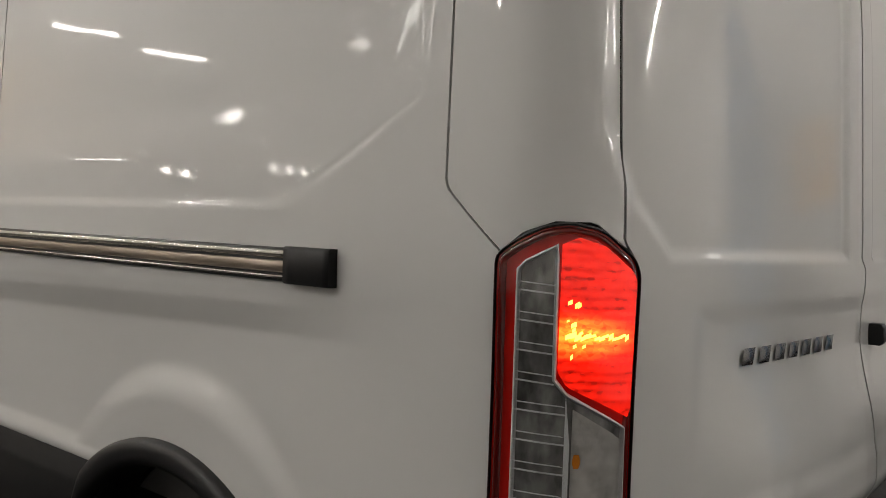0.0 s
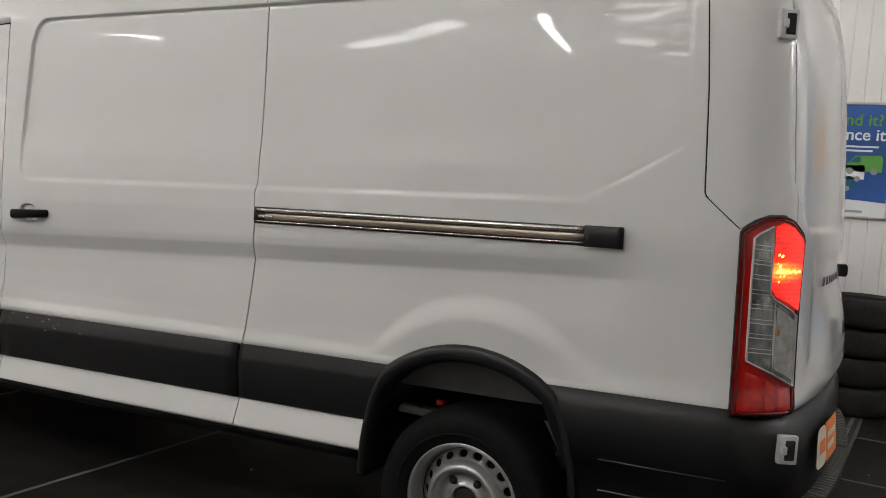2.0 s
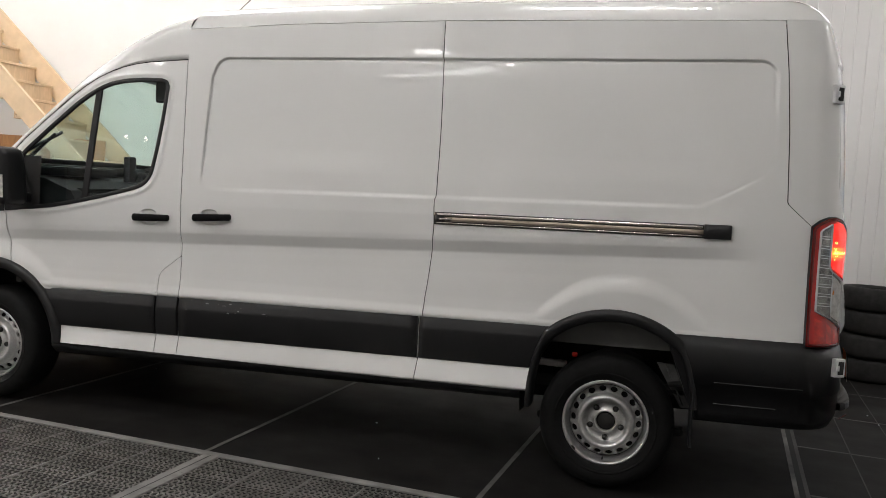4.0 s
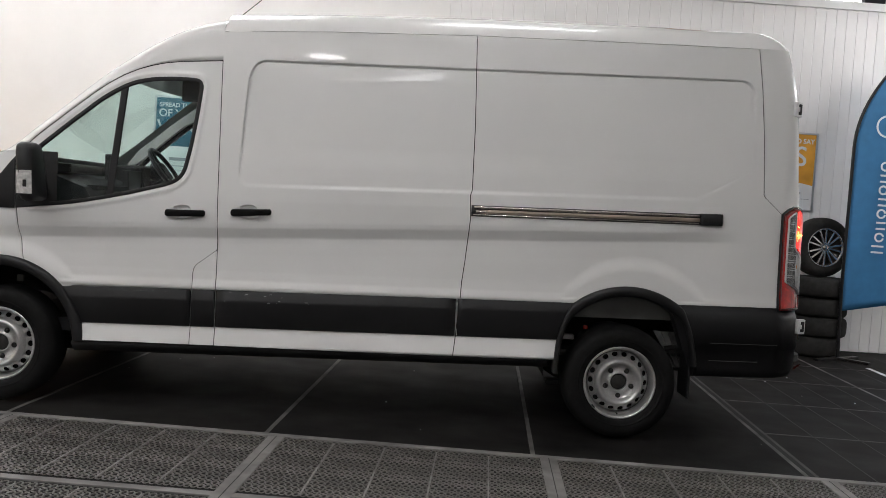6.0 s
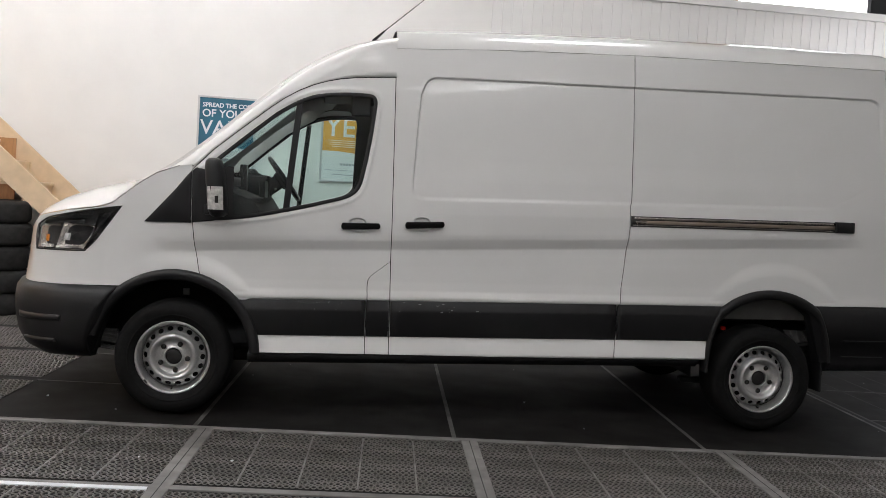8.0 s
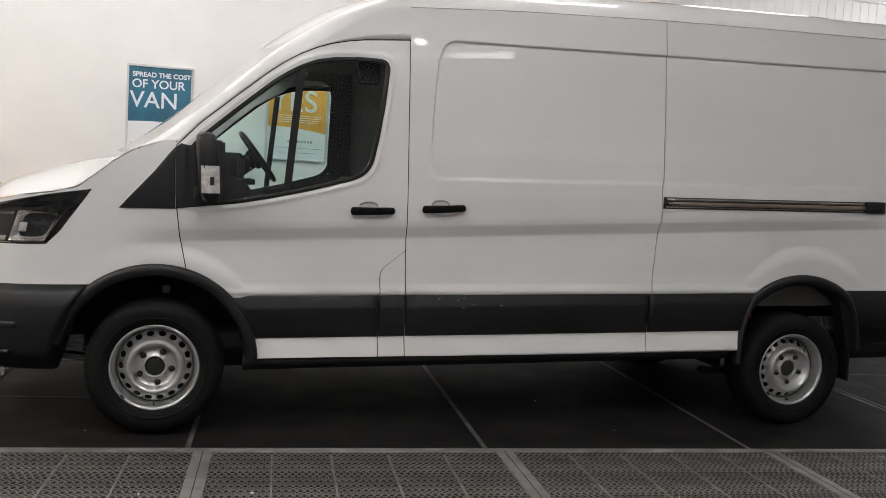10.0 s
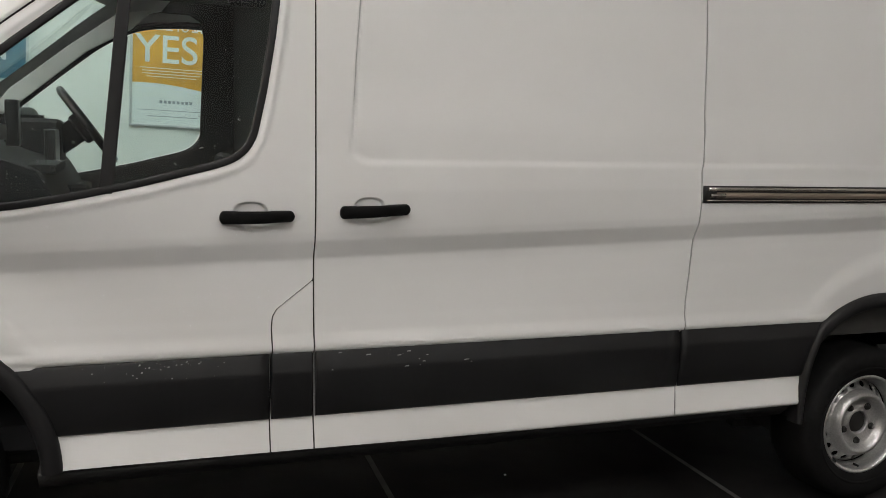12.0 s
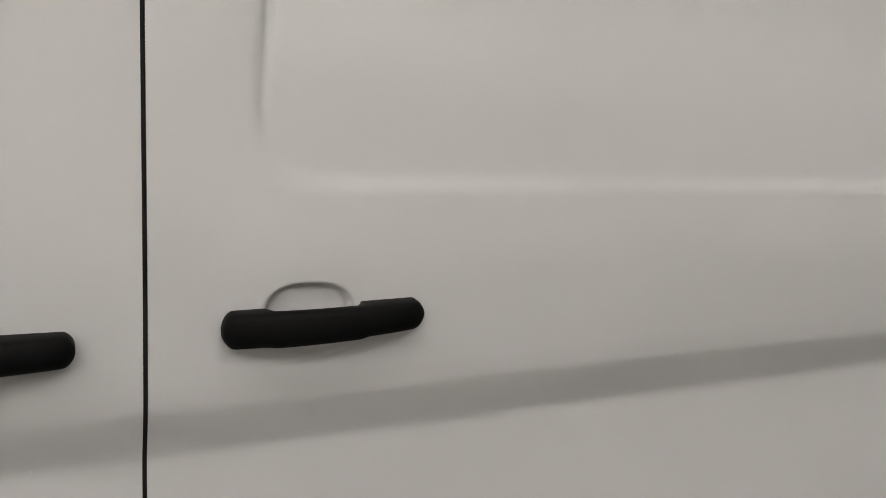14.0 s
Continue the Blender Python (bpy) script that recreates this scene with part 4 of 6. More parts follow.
def step_plate():
    ss = np.linspace(4.97, S1, 24)
    for side in (-1, 1):
        x, y, nx, ny = plan(ss)
        rows = []
        for o, z in ((0.03, 0.372), (0.088, 0.372), (0.094, 0.377), (0.094, 0.400), (0.088, 0.406), (0.03, 0.410)):
            w = np.minimum(1, (ss - 4.97) / 0.10) ** 0.5
            oo = 0.03 + (o - 0.03) * (0.35 + 0.65 * w)
            rows.append([tuple(q) for q in raked(np.stack([x + nx * oo, side * (y + ny * oo), np.full(24, z)], -1))])
        v, f = loft(rows)
        step = pydata("rear_step", v, f, BLACK, van, "black rear step with grey ribbed tread", smooth=False)
        rib = None
        for k in range(24):
            s = 5.0 + k * (S1 - 5.0) / 24
            px, py, ax, ay = (float(q) for q in plan(s))
            w = 0.35 + 0.65 * min(1, (s - 4.97) / 0.10) ** 0.5
            if rib is None:
                rib = part("tread_rib", box_bm(-0.027, 0.027, -0.006, 0.006, 0, 0.006, 0.001, 1), MAT_EDGE, step, smooth=False)
                me = rib.data
            else:
                rib = new("tread_rib", me)
                rib.parent = step
            o = 0.03 + 0.032 * w + 0.004
            p = raked([px + ax * o, side * (py + ay * o), 0.408])
            rib.matrix_world = Matrix.Translation(p) @ Matrix.Rotation(math.atan2(side * ay, ax), 4, "Z") @ Matrix.Diagonal((w, 1, 1, 1))
        if side < 0:
            patch("red_reflector", [(4.945, 0.325), (4.985, 0.325), (4.985, 0.36), (4.945, 0.36)], 0.075, RED_LENS, van, side, 4, 4, "small red reflector")


step_plate()
cream = patch("sticker", rounded([(5.00, 0.505), (5.14, 0.505), (5.14, 0.64), (5.03, 0.64)], 0.03), 0.066, CREAM, van, -1, 16, 8, "cream and orange dealer sticker")
orange = patch("sticker", [(5.14, 0.505), (5.36, 0.505), (5.36, 0.64), (5.14, 0.64)], 0.066, ORANGE, van, -1, 16, 8, "orange dealer sticker with plain bars")
for z, a, b in ((0.592, 5.165, 5.32), (0.552, 5.165, 5.29)):
    patch("print_bar", [(a, z - 0.011), (b, z - 0.011), (b, z + 0.011), (a, z + 0.011)], 0.0675, CREAM, orange, -1, 4, 4)
patch("print_bar", [(5.045, 0.550), (5.125, 0.550), (5.125, 0.595), (5.045, 0.595)], 0.0675, ORANGE, cream, -1, 4, 4)


def hold_back(s, z, out, turn, parent):
    """Galvanised door catch: a small frame with a dark slot."""
    x, y, nx, ny = (float(q) for q in plan(s))
    d = float(skin_offset(s, z)) + out
    p = raked([x + nx * d, -(y + ny * d), z])
    m = Matrix.Translation(p) @ Matrix.Rotation(radians(turn), 4, "Z")
    b = part("door_catch", box_bm(-0.030, 0.030, -0.012, 0.014, -0.045, 0.045, 0.005, 2, m), BRACKET, parent, "pale metal door catch")
    part("catch_slot", box_bm(-0.012, 0.020, -0.016, 0.0, -0.032, 0.032, 0.003, 1, m), GAP, b)
    part("catch_lug", box_bm(-0.024, -0.006, -0.019, -0.010, -0.014, 0.014, 0.003, 1, m), BRACKET, b)


hold_back(4.812, 0.618, 0.068, 30, van)
hold_back(4.775, 1.935, 0.010, 38, van)


# tail lamps
def tail_lamp(side):
    L, W, B, H = 4.668, 0.196, 0.716, 0.630
    to = lambda poly: [(L + W * u, B + H * v) for u, v in poly]
    outline = to([(0.01, 0.0), (0.96, 0.0), (1.0, 0.03), (1.0, 0.88), (0.96, 0.915), (0.70, 0.985), (0.50, 1.0), (0.32, 0.99), (0.14, 0.955), (0.0, 0.915), (0.0, 0.02)])
    body = patch("tail_lamp", outline, 0.016, RED_LENS, van, side, 60, 16, "tall tail lamp with red and clear lenses, upper lamp lit" if side < 0 else "", 0.0)
    ribbon("lamp_surround", densify(rounded(outline, 0.012), 0.02)[::-1], 0.003, 0.004, 0.021, BLACK_SMOOTH, body, side)
    ribbon("lens_edge", densify(rounded(outline, 0.012), 0.02)[::-1], -0.004, 0.017, 0.0225, DEEP_RED, body, side, label="dark red lens edge")
    clear = to([(0.17, 0.885), (0.22, 0.905), (0.41, 0.945), (0.42, 0.62), (0.50, 0.585), (0.90, 0.505), (0.91, 0.15), (0.80, 0.165), (0.55, 0.215), (0.30, 0.255), (0.17, 0.28)])
    patch("reflector", clear, 0.020, SILVER, body, side, 50, 10, "silver reflector")
    if side < 0:
        for k in range(8):
            v = 0.325 + 0.073 * k
            edge = 0.42 if v > 0.56 else 0.50
            for dv, th in ((0.0, 0.0022), (0.020, 0.0016)):
                q = to([(0.17, v + dv - th), (edge, v + dv - th - 0.008), (edge, v + dv + th - 0.008), (0.17, v + dv + th)])
                patch("reflector_rib", q, 0.0255, PAPER, body, side, 4, 4)
        patch("indicator_reflector", to([(0.55, 0.24), (0.90, 0.18), (0.90, 0.475), (0.55, 0.55)]), 0.0215, HAZE, body, side, 20, 10, "frosted indicator reflector")
        for u0, u1, top in ((0.17, 0.40, 0.225), (0.46, 0.60, 0.185), (0.66, 0.90, 0.14)):
            patch("lens_panel", to([(u0, 0.03), (u1, 0.03), (u1, top - 0.03), (u0, top)]), 0.0175, BRIGHT_RED, body, side, 10, 6)
        patch("indicator_bulb", to(rounded([(0.56, 0.405), (0.61, 0.405), (0.61, 0.44), (0.56, 0.44)], 0.01)), 0.022, AMBER, body, side, 4, 4)
        patch("indicator_divider", to([(0.50, 0.225), (0.535, 0.22), (0.535, 0.58), (0.50, 0.585)]), 0.025, PAPER, body, side, 4, 4)
        ribbon("lens_rim", densify(clear, 0.02)[::-1], 0.0028, 0.0028, 0.012, BRACKET, body, side, out=0.016)
    lens = patch("clear_lens", clear, 0.029, CLEAR, body, side, 40, 8, "clear lens")
    lens.visible_shadow = False
    hot_spot = skin(L + W * 0.56, B + H * 0.727, 0.024, side)
    lit = to([(0.44, 0.64), (0.50, 0.605), (0.93, 0.53), (0.955, 0.55), (0.955, 0.865), (0.93, 0.885), (0.70, 0.95), (0.55, 0.965), (0.44, 0.95)])
    glow = patch("brake_lens", lit, 0.024, lit_lens(tuple(float(q) for q in hot_spot)) if side < 0 else RED_LENS, body, side, 50, 10, "glowing red lens" if side < 0 else "")
    if side < 0:
        facets = random.Random(5)
        for k in range(26):
            if k < 14:
                u, v = 0.50 + 0.030 * k, 0.727 + 0.004 * math.sin(1.7 * k)
                w, h = 0.014 + 0.010 * facets.random(), 0.004 + 0.006 * facets.random()
            else:
                u, v = facets.gauss(0.525, 0.035), facets.gauss(0.735, 0.030)
                w, h = 0.008 + 0.010 * facets.random(), 0.003 + 0.006 * facets.random()
            if 0.46 < u - w and u + w < 0.93:
                patch("lens_facet", to([(u - w, v - h), (u + w, v - h * 0.6), (u + w * 0.8, v + h), (u - w * 0.9, v + h * 0.8)]), 0.0262, BULB, glow, side, 4, 4)


tail_lamp(-1)
tail_lamp(1)


# headlamps
def head_lamp(side):
    patch("headlamp", HEADLAMP, -0.045, LAMP_DARK, van, side, 40, 24, "clear headlamp with silver reflectors" if side < 0 else "")
    body = [o for o in van.children if o.name.startswith("headlamp")][-1]
    for poly, m, o, deep in (([(-0.855, 0.985), (-0.72, 0.985), (-0.66, 1.13), (-0.83, 1.12)], MIRROR, -0.012, -0.05), ([(-0.70, 0.985), (-0.52, 0.985), (-0.43, 1.12), (-0.64, 1.14)], MIRROR, -0.012, -0.05),
                             ([(-0.81, 1.125), (-0.52, 1.14), (-0.50, 1.165), (-0.78, 1.150)], LAMP_DARK, -0.010, -0.02), ([(-0.49, 1.03), (-0.475, 1.04), (-0.35, 1.215), (-0.43, 1.195)], LAMP_DARK, -0.012, -0.02), ([(-0.79, 1.02), (-0.765, 1.02), (-0.760, 1.06), (-0.785, 1.06)], AMBER, -0.02, 0.008),
                             ([(-0.65, 1.03), (-0.61, 1.03), (-0.60, 1.075), (-0.64, 1.075)], BRACKET, -0.02, 0.012)):
        patch("lamp_reflector", poly, o, m, body, side, 18, 16, bulge=deep)
    for poly in ([(-0.715, 0.98), (-0.705, 0.98), (-0.645, 1.13), (-0.66, 1.13)], [(-0.84, 1.148), (-0.50, 1.168), (-0.42, 1.205), (-0.76, 1.160)], [(-0.885, 0.98), (-0.865, 0.98), (-0.845, 1.10), (-0.87, 1.10)]):
        patch("lamp_bezel", poly, -0.008, DASH, body, side, 10, 10)
    lens = patch("lamp_lens", HEADLAMP, 0.002, CLEAR, body, side, 40, 24, "clear curved lens")
    lens.visible_shadow = False
    ribbon("lamp_seam", densify(HEADLAMP, 0.02), 0.003, 0.003, 0.001, BLACK_SMOOTH, body, side)


head_lamp(-1)
head_lamp(1)

# mirror base, mirrors
for side in (-1, 1):
    patch("mirror_base", [(-0.172, 1.158), (0.098, 1.158), (0.098, 1.470), (0.06, 1.425), (-0.002, 1.345)], 0.006, BLACK_SMOOTH, van, side, 30, 12, "black corner trim", 0.004)
    patch("mirror_base", [(0.1005, 1.160), (0.20, 1.170), (0.30, 1.186), (0.30, 1.24), (0.22, 1.45), (0.175, 1.485), (0.125, 1.487), (0.1005, 1.47)], 0.004, BLACK_SMOOTH, van, side, 30, 12, "", 0.003)

    def mirror(side):
        rows = []
        for h, k in ((0, 0.55), (0.03, 0.85), (0.10, 0.97), (0.30, 1.0), (0.60, 1.0), (0.85, 0.95), (0.95, 0.83), (1.0, 0.5)):
            z = 1.205 + 0.335 * h
            row = []
            for a in np.linspace(0, 2 * math.pi, 28, endpoint=False):
                ca, sa = math.cos(a), math.sin(a)
                x = 0.258 - 0.012 * h + 0.054 * k * math.copysign(abs(ca) ** 0.7, ca) + 0.02 * (1 - h)
                y = 1.185 + 0.115 * k * math.copysign(abs(sa) ** 0.7, sa)
                row.append((x, side * y, z))
            rows.append(row)
        v, f = loft(rows, True)
        v = [tuple(q) for q in raked(np.array(v))]
        f += [tuple(range(28)), tuple(range(7 * 28, 8 * 28))]
        head = pydata("door_mirror", v, f, BLACK, van, "black door mirror with clear indicator")
        part("mirror_arm", box_bm(0.19, 0.29, side * 1.10 - 0.10, side * 1.10 + 0.10, 1.215, 1.275, 0.02, 3, RAKE), BLACK_SMOOTH, head)
        # indicator on the outer end
        rows = []
        for z in np.linspace(1.247, 1.378, 8):
            row = []
            for t in np.linspace(-1, 1, 9):
                x = 0.270 + 0.043 * t - 0.10 * (z - 1.31) * 0.3
                row.append((x, side * (1.301 - 0.010 * t * t), z))
            rows.append(row)
        v, f = loft(rows)
        ind = pydata("mirror_indicator", [tuple(q) for q in raked(np.array(v))], f, HAZE, head, "clear indicator lens")
        b2 = box_bm(0.268, 0.288, side * 1.300 - 0.006, side * 1.300 + 0.006, 1.285, 1.325, 0.004, 2, RAKE)
        part("indicator_bulb", b2, BOLT, ind)

    mirror(side)


# door handles
def handle(x0, z0, x1, z1, parent):
    """A bowed grip whose two feet reach back to the door skin, with an open finger gap between them."""
    n, m = 60, 16
    rows = []
    for t in 0.5 - 0.5 * np.cos(np.pi * np.linspace(0, 1, n)):
        s, z = x0 + (x1 - x0) * t, z0 + (z1 - z0) * t
        end = min(1.0, math.sqrt(max(0.0, 1 - (max(0, abs(2 * t - 1) - 0.86) / 0.14) ** 2)) + 0.05)
        outer = 0.030 + 0.024 * math.sin(math.pi * t) ** 0.6
        gap = float(smooth01((t - 0.19) / 0.05) * smooth01((0.70 - t) / 0.05))
        inner = -0.004 + gap * (outer - 0.024 + 0.004)
        hh = (0.0215 - 0.0030 * t) * end
        row = []
        for a in np.linspace(0, 2 * math.pi, m, endpoint=False):
            ca, sa = math.cos(a), math.sin(a)
            row.append((s, z + hh * math.copysign(abs(sa) ** 0.55, sa), (inner + outer) / 2 + (outer - inner) / 2 * math.copysign(abs(ca) ** 0.55, ca)))
        rows.append(row)
    pts = np.array(rows)
    x, y, nx, ny = plan(pts[..., 0])
    o = pts[..., 2] + 0.010
    w = raked(np.stack([x + nx * o, -(y + ny * o), pts[..., 1]], -1))
    v, f = loft([list(map(tuple, r)) for r in w], True)
    f += [tuple(range(m)), tuple(range((n - 1) * m, n * m))]
    pydata("door_handle", v, f, HANDLE, parent, "black pull handle")


front_left = [o for o in van.children if o.name.startswith("front_door")][0]
handle(0.985, 1.165, 1.222, 1.169, front_left)
handle(1.374, 1.180, 1.615, 1.191, slide)

# sliding-door rail
rail = bar("slide_rail", 2.803, 4.306, 1.215, 1.281, [(0, 0.0), (0.0, 0.029), (0.04, 0.031), (0.96, 0.031), (1, 0.029), (1, 0.0)], BLACK_SMOOTH, van, -1, 40, "steel sliding door rail with black end cap")
for a, b, z0, z1, m, h in ((2.820, 4.19, 1.2615, 1.2755, CHROME, 0.038), (2.815, 4.19, 1.2215, 1.2275, CHROME, 0.037), (2.85, 4.175, 1.2325, 1.2555, RAIL_GREASE, 0.034)):
    bar("rail_strip", a, b, z0, z1, [(0, 0.028), (0.0, h - 0.002), (0.15, h), (0.85, h), (1, h - 0.002), (1, 0.028)], m, rail, -1, 30)
bar("rail_end_cap", 4.178, 4.307, 1.213, 1.284, [(0, 0.02), (0.0, 0.040), (0.06, 0.044), (0.94, 0.044), (1, 0.040), (1, 0.02)], BLACK, rail, -1, 8, "black end cap")
bar("rail_stop", 2.803, 2.86, 1.226, 1.262, [(0, 0.02), (0.0, 0.034), (1, 0.034), (1, 0.02)], GAP, rail, -1, 4)
bar("rail_roller", 2.83, 2.90, 1.236, 1.252, [(0, 0.02), (0.0, 0.036), (0.3, 0.040), (0.7, 0.040), (1, 0.036), (1, 0.02)], CHROME, rail, -1, 6)


# model badge: seven slanted chrome strokes, unlettered
def badge():
    hosts = [o for o in van.children if o.name.startswith("rear_door")]
    e0 = S1 - 0.583
    for k in range(7):
        s = e0 + 0.0625 * k
        patch("badge_stroke", [(s, 1.104), (s + 0.040, 1.104), (s + 0.048, 1.135), (s + 0.008, 1.135)], 0.005, BADGE, hosts[0], -1, 5, 5, "chrome badge stroke" if k == 0 else "", 0.003)


badge()
rear_left = [o for o in van.children if o.name.startswith("rear_door")][0]
bar("rear_door_handle", S1 - 0.16, S1 - 0.12, 1.09, 1.14, [(0, 0.0), (0, 0.040), (0.2, 0.047), (0.8, 0.047), (1, 0.040), (1, 0.0)], BLACK, [o for o in van.children if o.name.startswith("rear_door")][-1], 1, 4, "black rear door handle")

# wheels
RIM_IN = [(0.205, -0.18), (0.212, -0.175), (0.205, -0.16), (0.190, -0.10), (0.188, -0.03)]
FLANGE = [(0.1855, -0.036), (0.188, -0.040), (0.191, -0.039), (0.1935, -0.030), (0.199, -0.020), (0.2015, -0.016), (0.2030, 0.014), (0.2065, 0.030), (0.214, 0.037), (0.221, 0.036), (0.224, 0.028), (0.220, 0.018)]
TYRE = [(0.214, 0.022), (0.220, 0.032), (0.232, 0.043), (0.26, 0.056), (0.29, 0.060), (0.318, 0.052), (0.334, 0.036), (0.342, 0.012), (0.3445, -0.02), (0.345, -0.07), (0.3445, -0.12), (0.342, -0.152), (0.334, -0.176), (0.29, -0.200), (0.23, -0.185), (0.205, -0.17)]


def wheel(x, y, side, turn):
    e = empty("wheel", pose(x, y, 0.345, 0, 0, 0 if side < 0 else 180) @ Matrix.Diagonal((1, -1, 1, 1)))
    e.parent = van
    tagged(e, "silver steel wheel with black tyre")
    v, f = revolve(TYRE, 96)
    tyre = pydata("tyre", v, f, RUBBER, e, "black road tyre")
    v, f = revolve([(0.252, 0.0535), (0.254, 0.0562), (0.262, 0.0590), (0.264, 0.0575)], 96)
    pydata("tyre_ridge", v, f, RUBBER, tyre)
    v, f = revolve(FLANGE, 96)
    pydata("rim_flange", v, f, STEEL, e)
    v, f = revolve(RIM_IN, 64)
    pydata("rim_barrel", v, f, UNDER, e)
    # the disc with its ring of oval vents
    prof = [(0.1505, -0.006), (0.147, 0.010), (0.141, 0.026), (0.132, 0.035), (0.122, 0.034), (0.112, 0.020), (0.105, 0.004), (0.101, -0.002), (0.062, -0.002), (0.058, 0.004), (0.051, 0.004), (0.049, -0.002), (0.048, -0.03)]
    v, f = revolve(prof, 96)
    pydata("rim_disc", v, f, STEEL, e)
    verts, faces = [], []
    nh, n = 18, 24
    for k in range(nh):
        a0 = 2 * math.pi * k / nh
        base = len(verts)
        for layer in range(4):
            for j in range(n):
                t = 2 * math.pi * j / n
                ca, sa = math.cos(t), math.sin(t)
                q = max(abs(ca), abs(sa))
                ox, oz = ca / q, sa / q
                ex, ez = ca * 0.62, sa * 0.76
                w = (1.0, 0.35, 0.0, 0.0)[layer]
                u, r = ex + (ox - ex) * w, ez + (oz - ez) * w
                ang, rad = a0 + u * math.pi / nh, 0.168 + r * 0.0175
                y_ = -0.006 + (rad - 0.1505) / 0.035 * -0.030 + (0.0, 0.0, -0.002, -0.014)[layer]
                verts.append((rad * math.cos(ang), y_, rad * math.sin(ang)))
        for layer in range(3):
            for j in range(n):
                p, q = base + layer * n + j, base + layer * n + (j + 1) % n
                faces.append((p, q, q + n, p + n))
    pydata("vent_ring", verts, faces, STEEL, e)
    v, f = revolve([(0.186, -0.05), (0.05, -0.05)], 48)
    pydata("brake_back", v, f, GAP, e)
    v, f = revolve([(0.0, -0.004), (0.040, -0.004), (0.046, -0.008), (0.0485, -0.018)], 40)
    pydata("hub_cap", v, f, BOLT, e, "dark hub centre")
    first = None
    for k in range(5):
        a = radians(turn + 72 * k)
        if first is None:
            vv, ff = revolve([(0.0, 0.016), (0.009, 0.016), (0.0125, 0.012), (0.0135, 0.006), (0.016, 0.004), (0.017, -0.004)], 12)
            first = pydata("wheel_bolt", vv, ff, BOLT, e)
            o = first
        else:
            o = new("wheel_bolt", first.data)
            o.parent = e
        o.location = (0.083 * math.cos(a), -0.004, 0.083 * math.sin(a))
    part("valve", box_bm(-0.004, 0.004, 0.0, 0.03, -0.196, -0.186, 0.002, 1), BLACK_SMOOTH, e)
    part("balance_weight", box_bm(-0.014, 0.014, 0.030, 0.042, -0.004, 0.004, 0.002, 1, pose(-0.150, 0, -0.150, 0, 45, 0)), BOLT, e)


for side in (-1, 1):
    wheel(0.0, side * 0.975, side, 64)
    wheel(3.75, side * 0.955, side, 56)

# underside
part("underbody", box_bm(-0.55, 4.75, -0.80, 0.80, 0.36, 0.42, 0.02, 1, RAKE), UNDER, van)
part("chassis_rail", box_bm(-0.3, 4.6, -0.52, -0.42, 0.24, 0.36, 0.01, 1, RAKE), UNDER, van)
part("chassis_rail", box_bm(-0.3, 4.6, 0.42, 0.52, 0.24, 0.36, 0.01, 1, RAKE), UNDER, van)
part("fuel_tank", box_bm(1.3, 2.2, -0.42, 0.40, 0.22, 0.36, 0.05, 3, RAKE), UNDER, van)
bm = box_bm(3.69, 3.81, -0.85, 0.85, 0.29, 0.40, 0.04, 3)
part("rear_axle", bm, UNDER, van)
part("front_axle", box_bm(-0.06, 0.06, -0.85, 0.85, 0.27, 0.36, 0.03, 2), UNDER, van)
for side in (-1, 1):
    part("leaf_spring", box_bm(3.35, 4.15, side * 0.6 - 0.035, side * 0.6 + 0.035, 0.235, 0.275, 0.01, 1), UNDER, van)
    part("mud_flap", box_bm(4.165, 4.18, side * 0.87 - 0.11, side * 0.87 + 0.11, 0.150, 0.40, 0.004, 1, RAKE), BLACK, van)
shield = part("heat_shield", box_bm(-0.47, -0.37, -0.80, -0.77, 0.35, 0.47, 0.006, 1), GUARD, van, "crumpled corrugated metal shield")
for k in range(6):
    part("shield_rib", box_bm(-0.472, -0.368, -0.806, -0.798, -0.004, 0.004, 0.002, 1, pose(0, 0, 0.345 + 0.022 * k - 0.058, 0, 8, 0)), GUARD, shield)
guard = prism_bm([(3.98, 0.655), (4.20, 0.655), (4.215, 0.43), (4.12, 0.43)], 0.012, 0.003, 1)
guard.transform(Matrix.Translation((0, -0.80, 0)))
guard = part("arch_guard", guard, GUARD, van, "grey ribbed guard behind the rear wheel")
for k in range(3):
    rod("guard_rib", (4.03 + 0.045 * k, -0.803, 0.645), (4.13 + 0.035 * k, -0.803, 0.445), 0.004, 0.004, GUARD, guard)
rod("guard_stay", (4.05, -0.83, 0.55), (4.21, -0.83, 0.585), 0.016, 0.014, UNDER, guard)
part("spring_bracket", box_bm(3.30, 3.50, -0.72, -0.66, 0.552, 0.585, 0.006, 1), BRACKET, van, "pale corrugated bracket inside the arch")
part("valve_cap", box_bm(3.535, 3.565, -0.81, -0.78, 0.635, 0.66, 0.009, 3), BRIGHT_RED, van, "small red cap inside the arch")
part("liner_clip", box_bm(0.015, 0.055, -0.835, -0.815, 0.705, 0.745, 0.006, 2), LINER, van, "pale clip inside the arch")
part("exhaust_pipe", box_bm(3.2, 4.0, 0.25, 0.33, 0.28, 0.36, 0.03, 3, RAKE), UNDER, van)

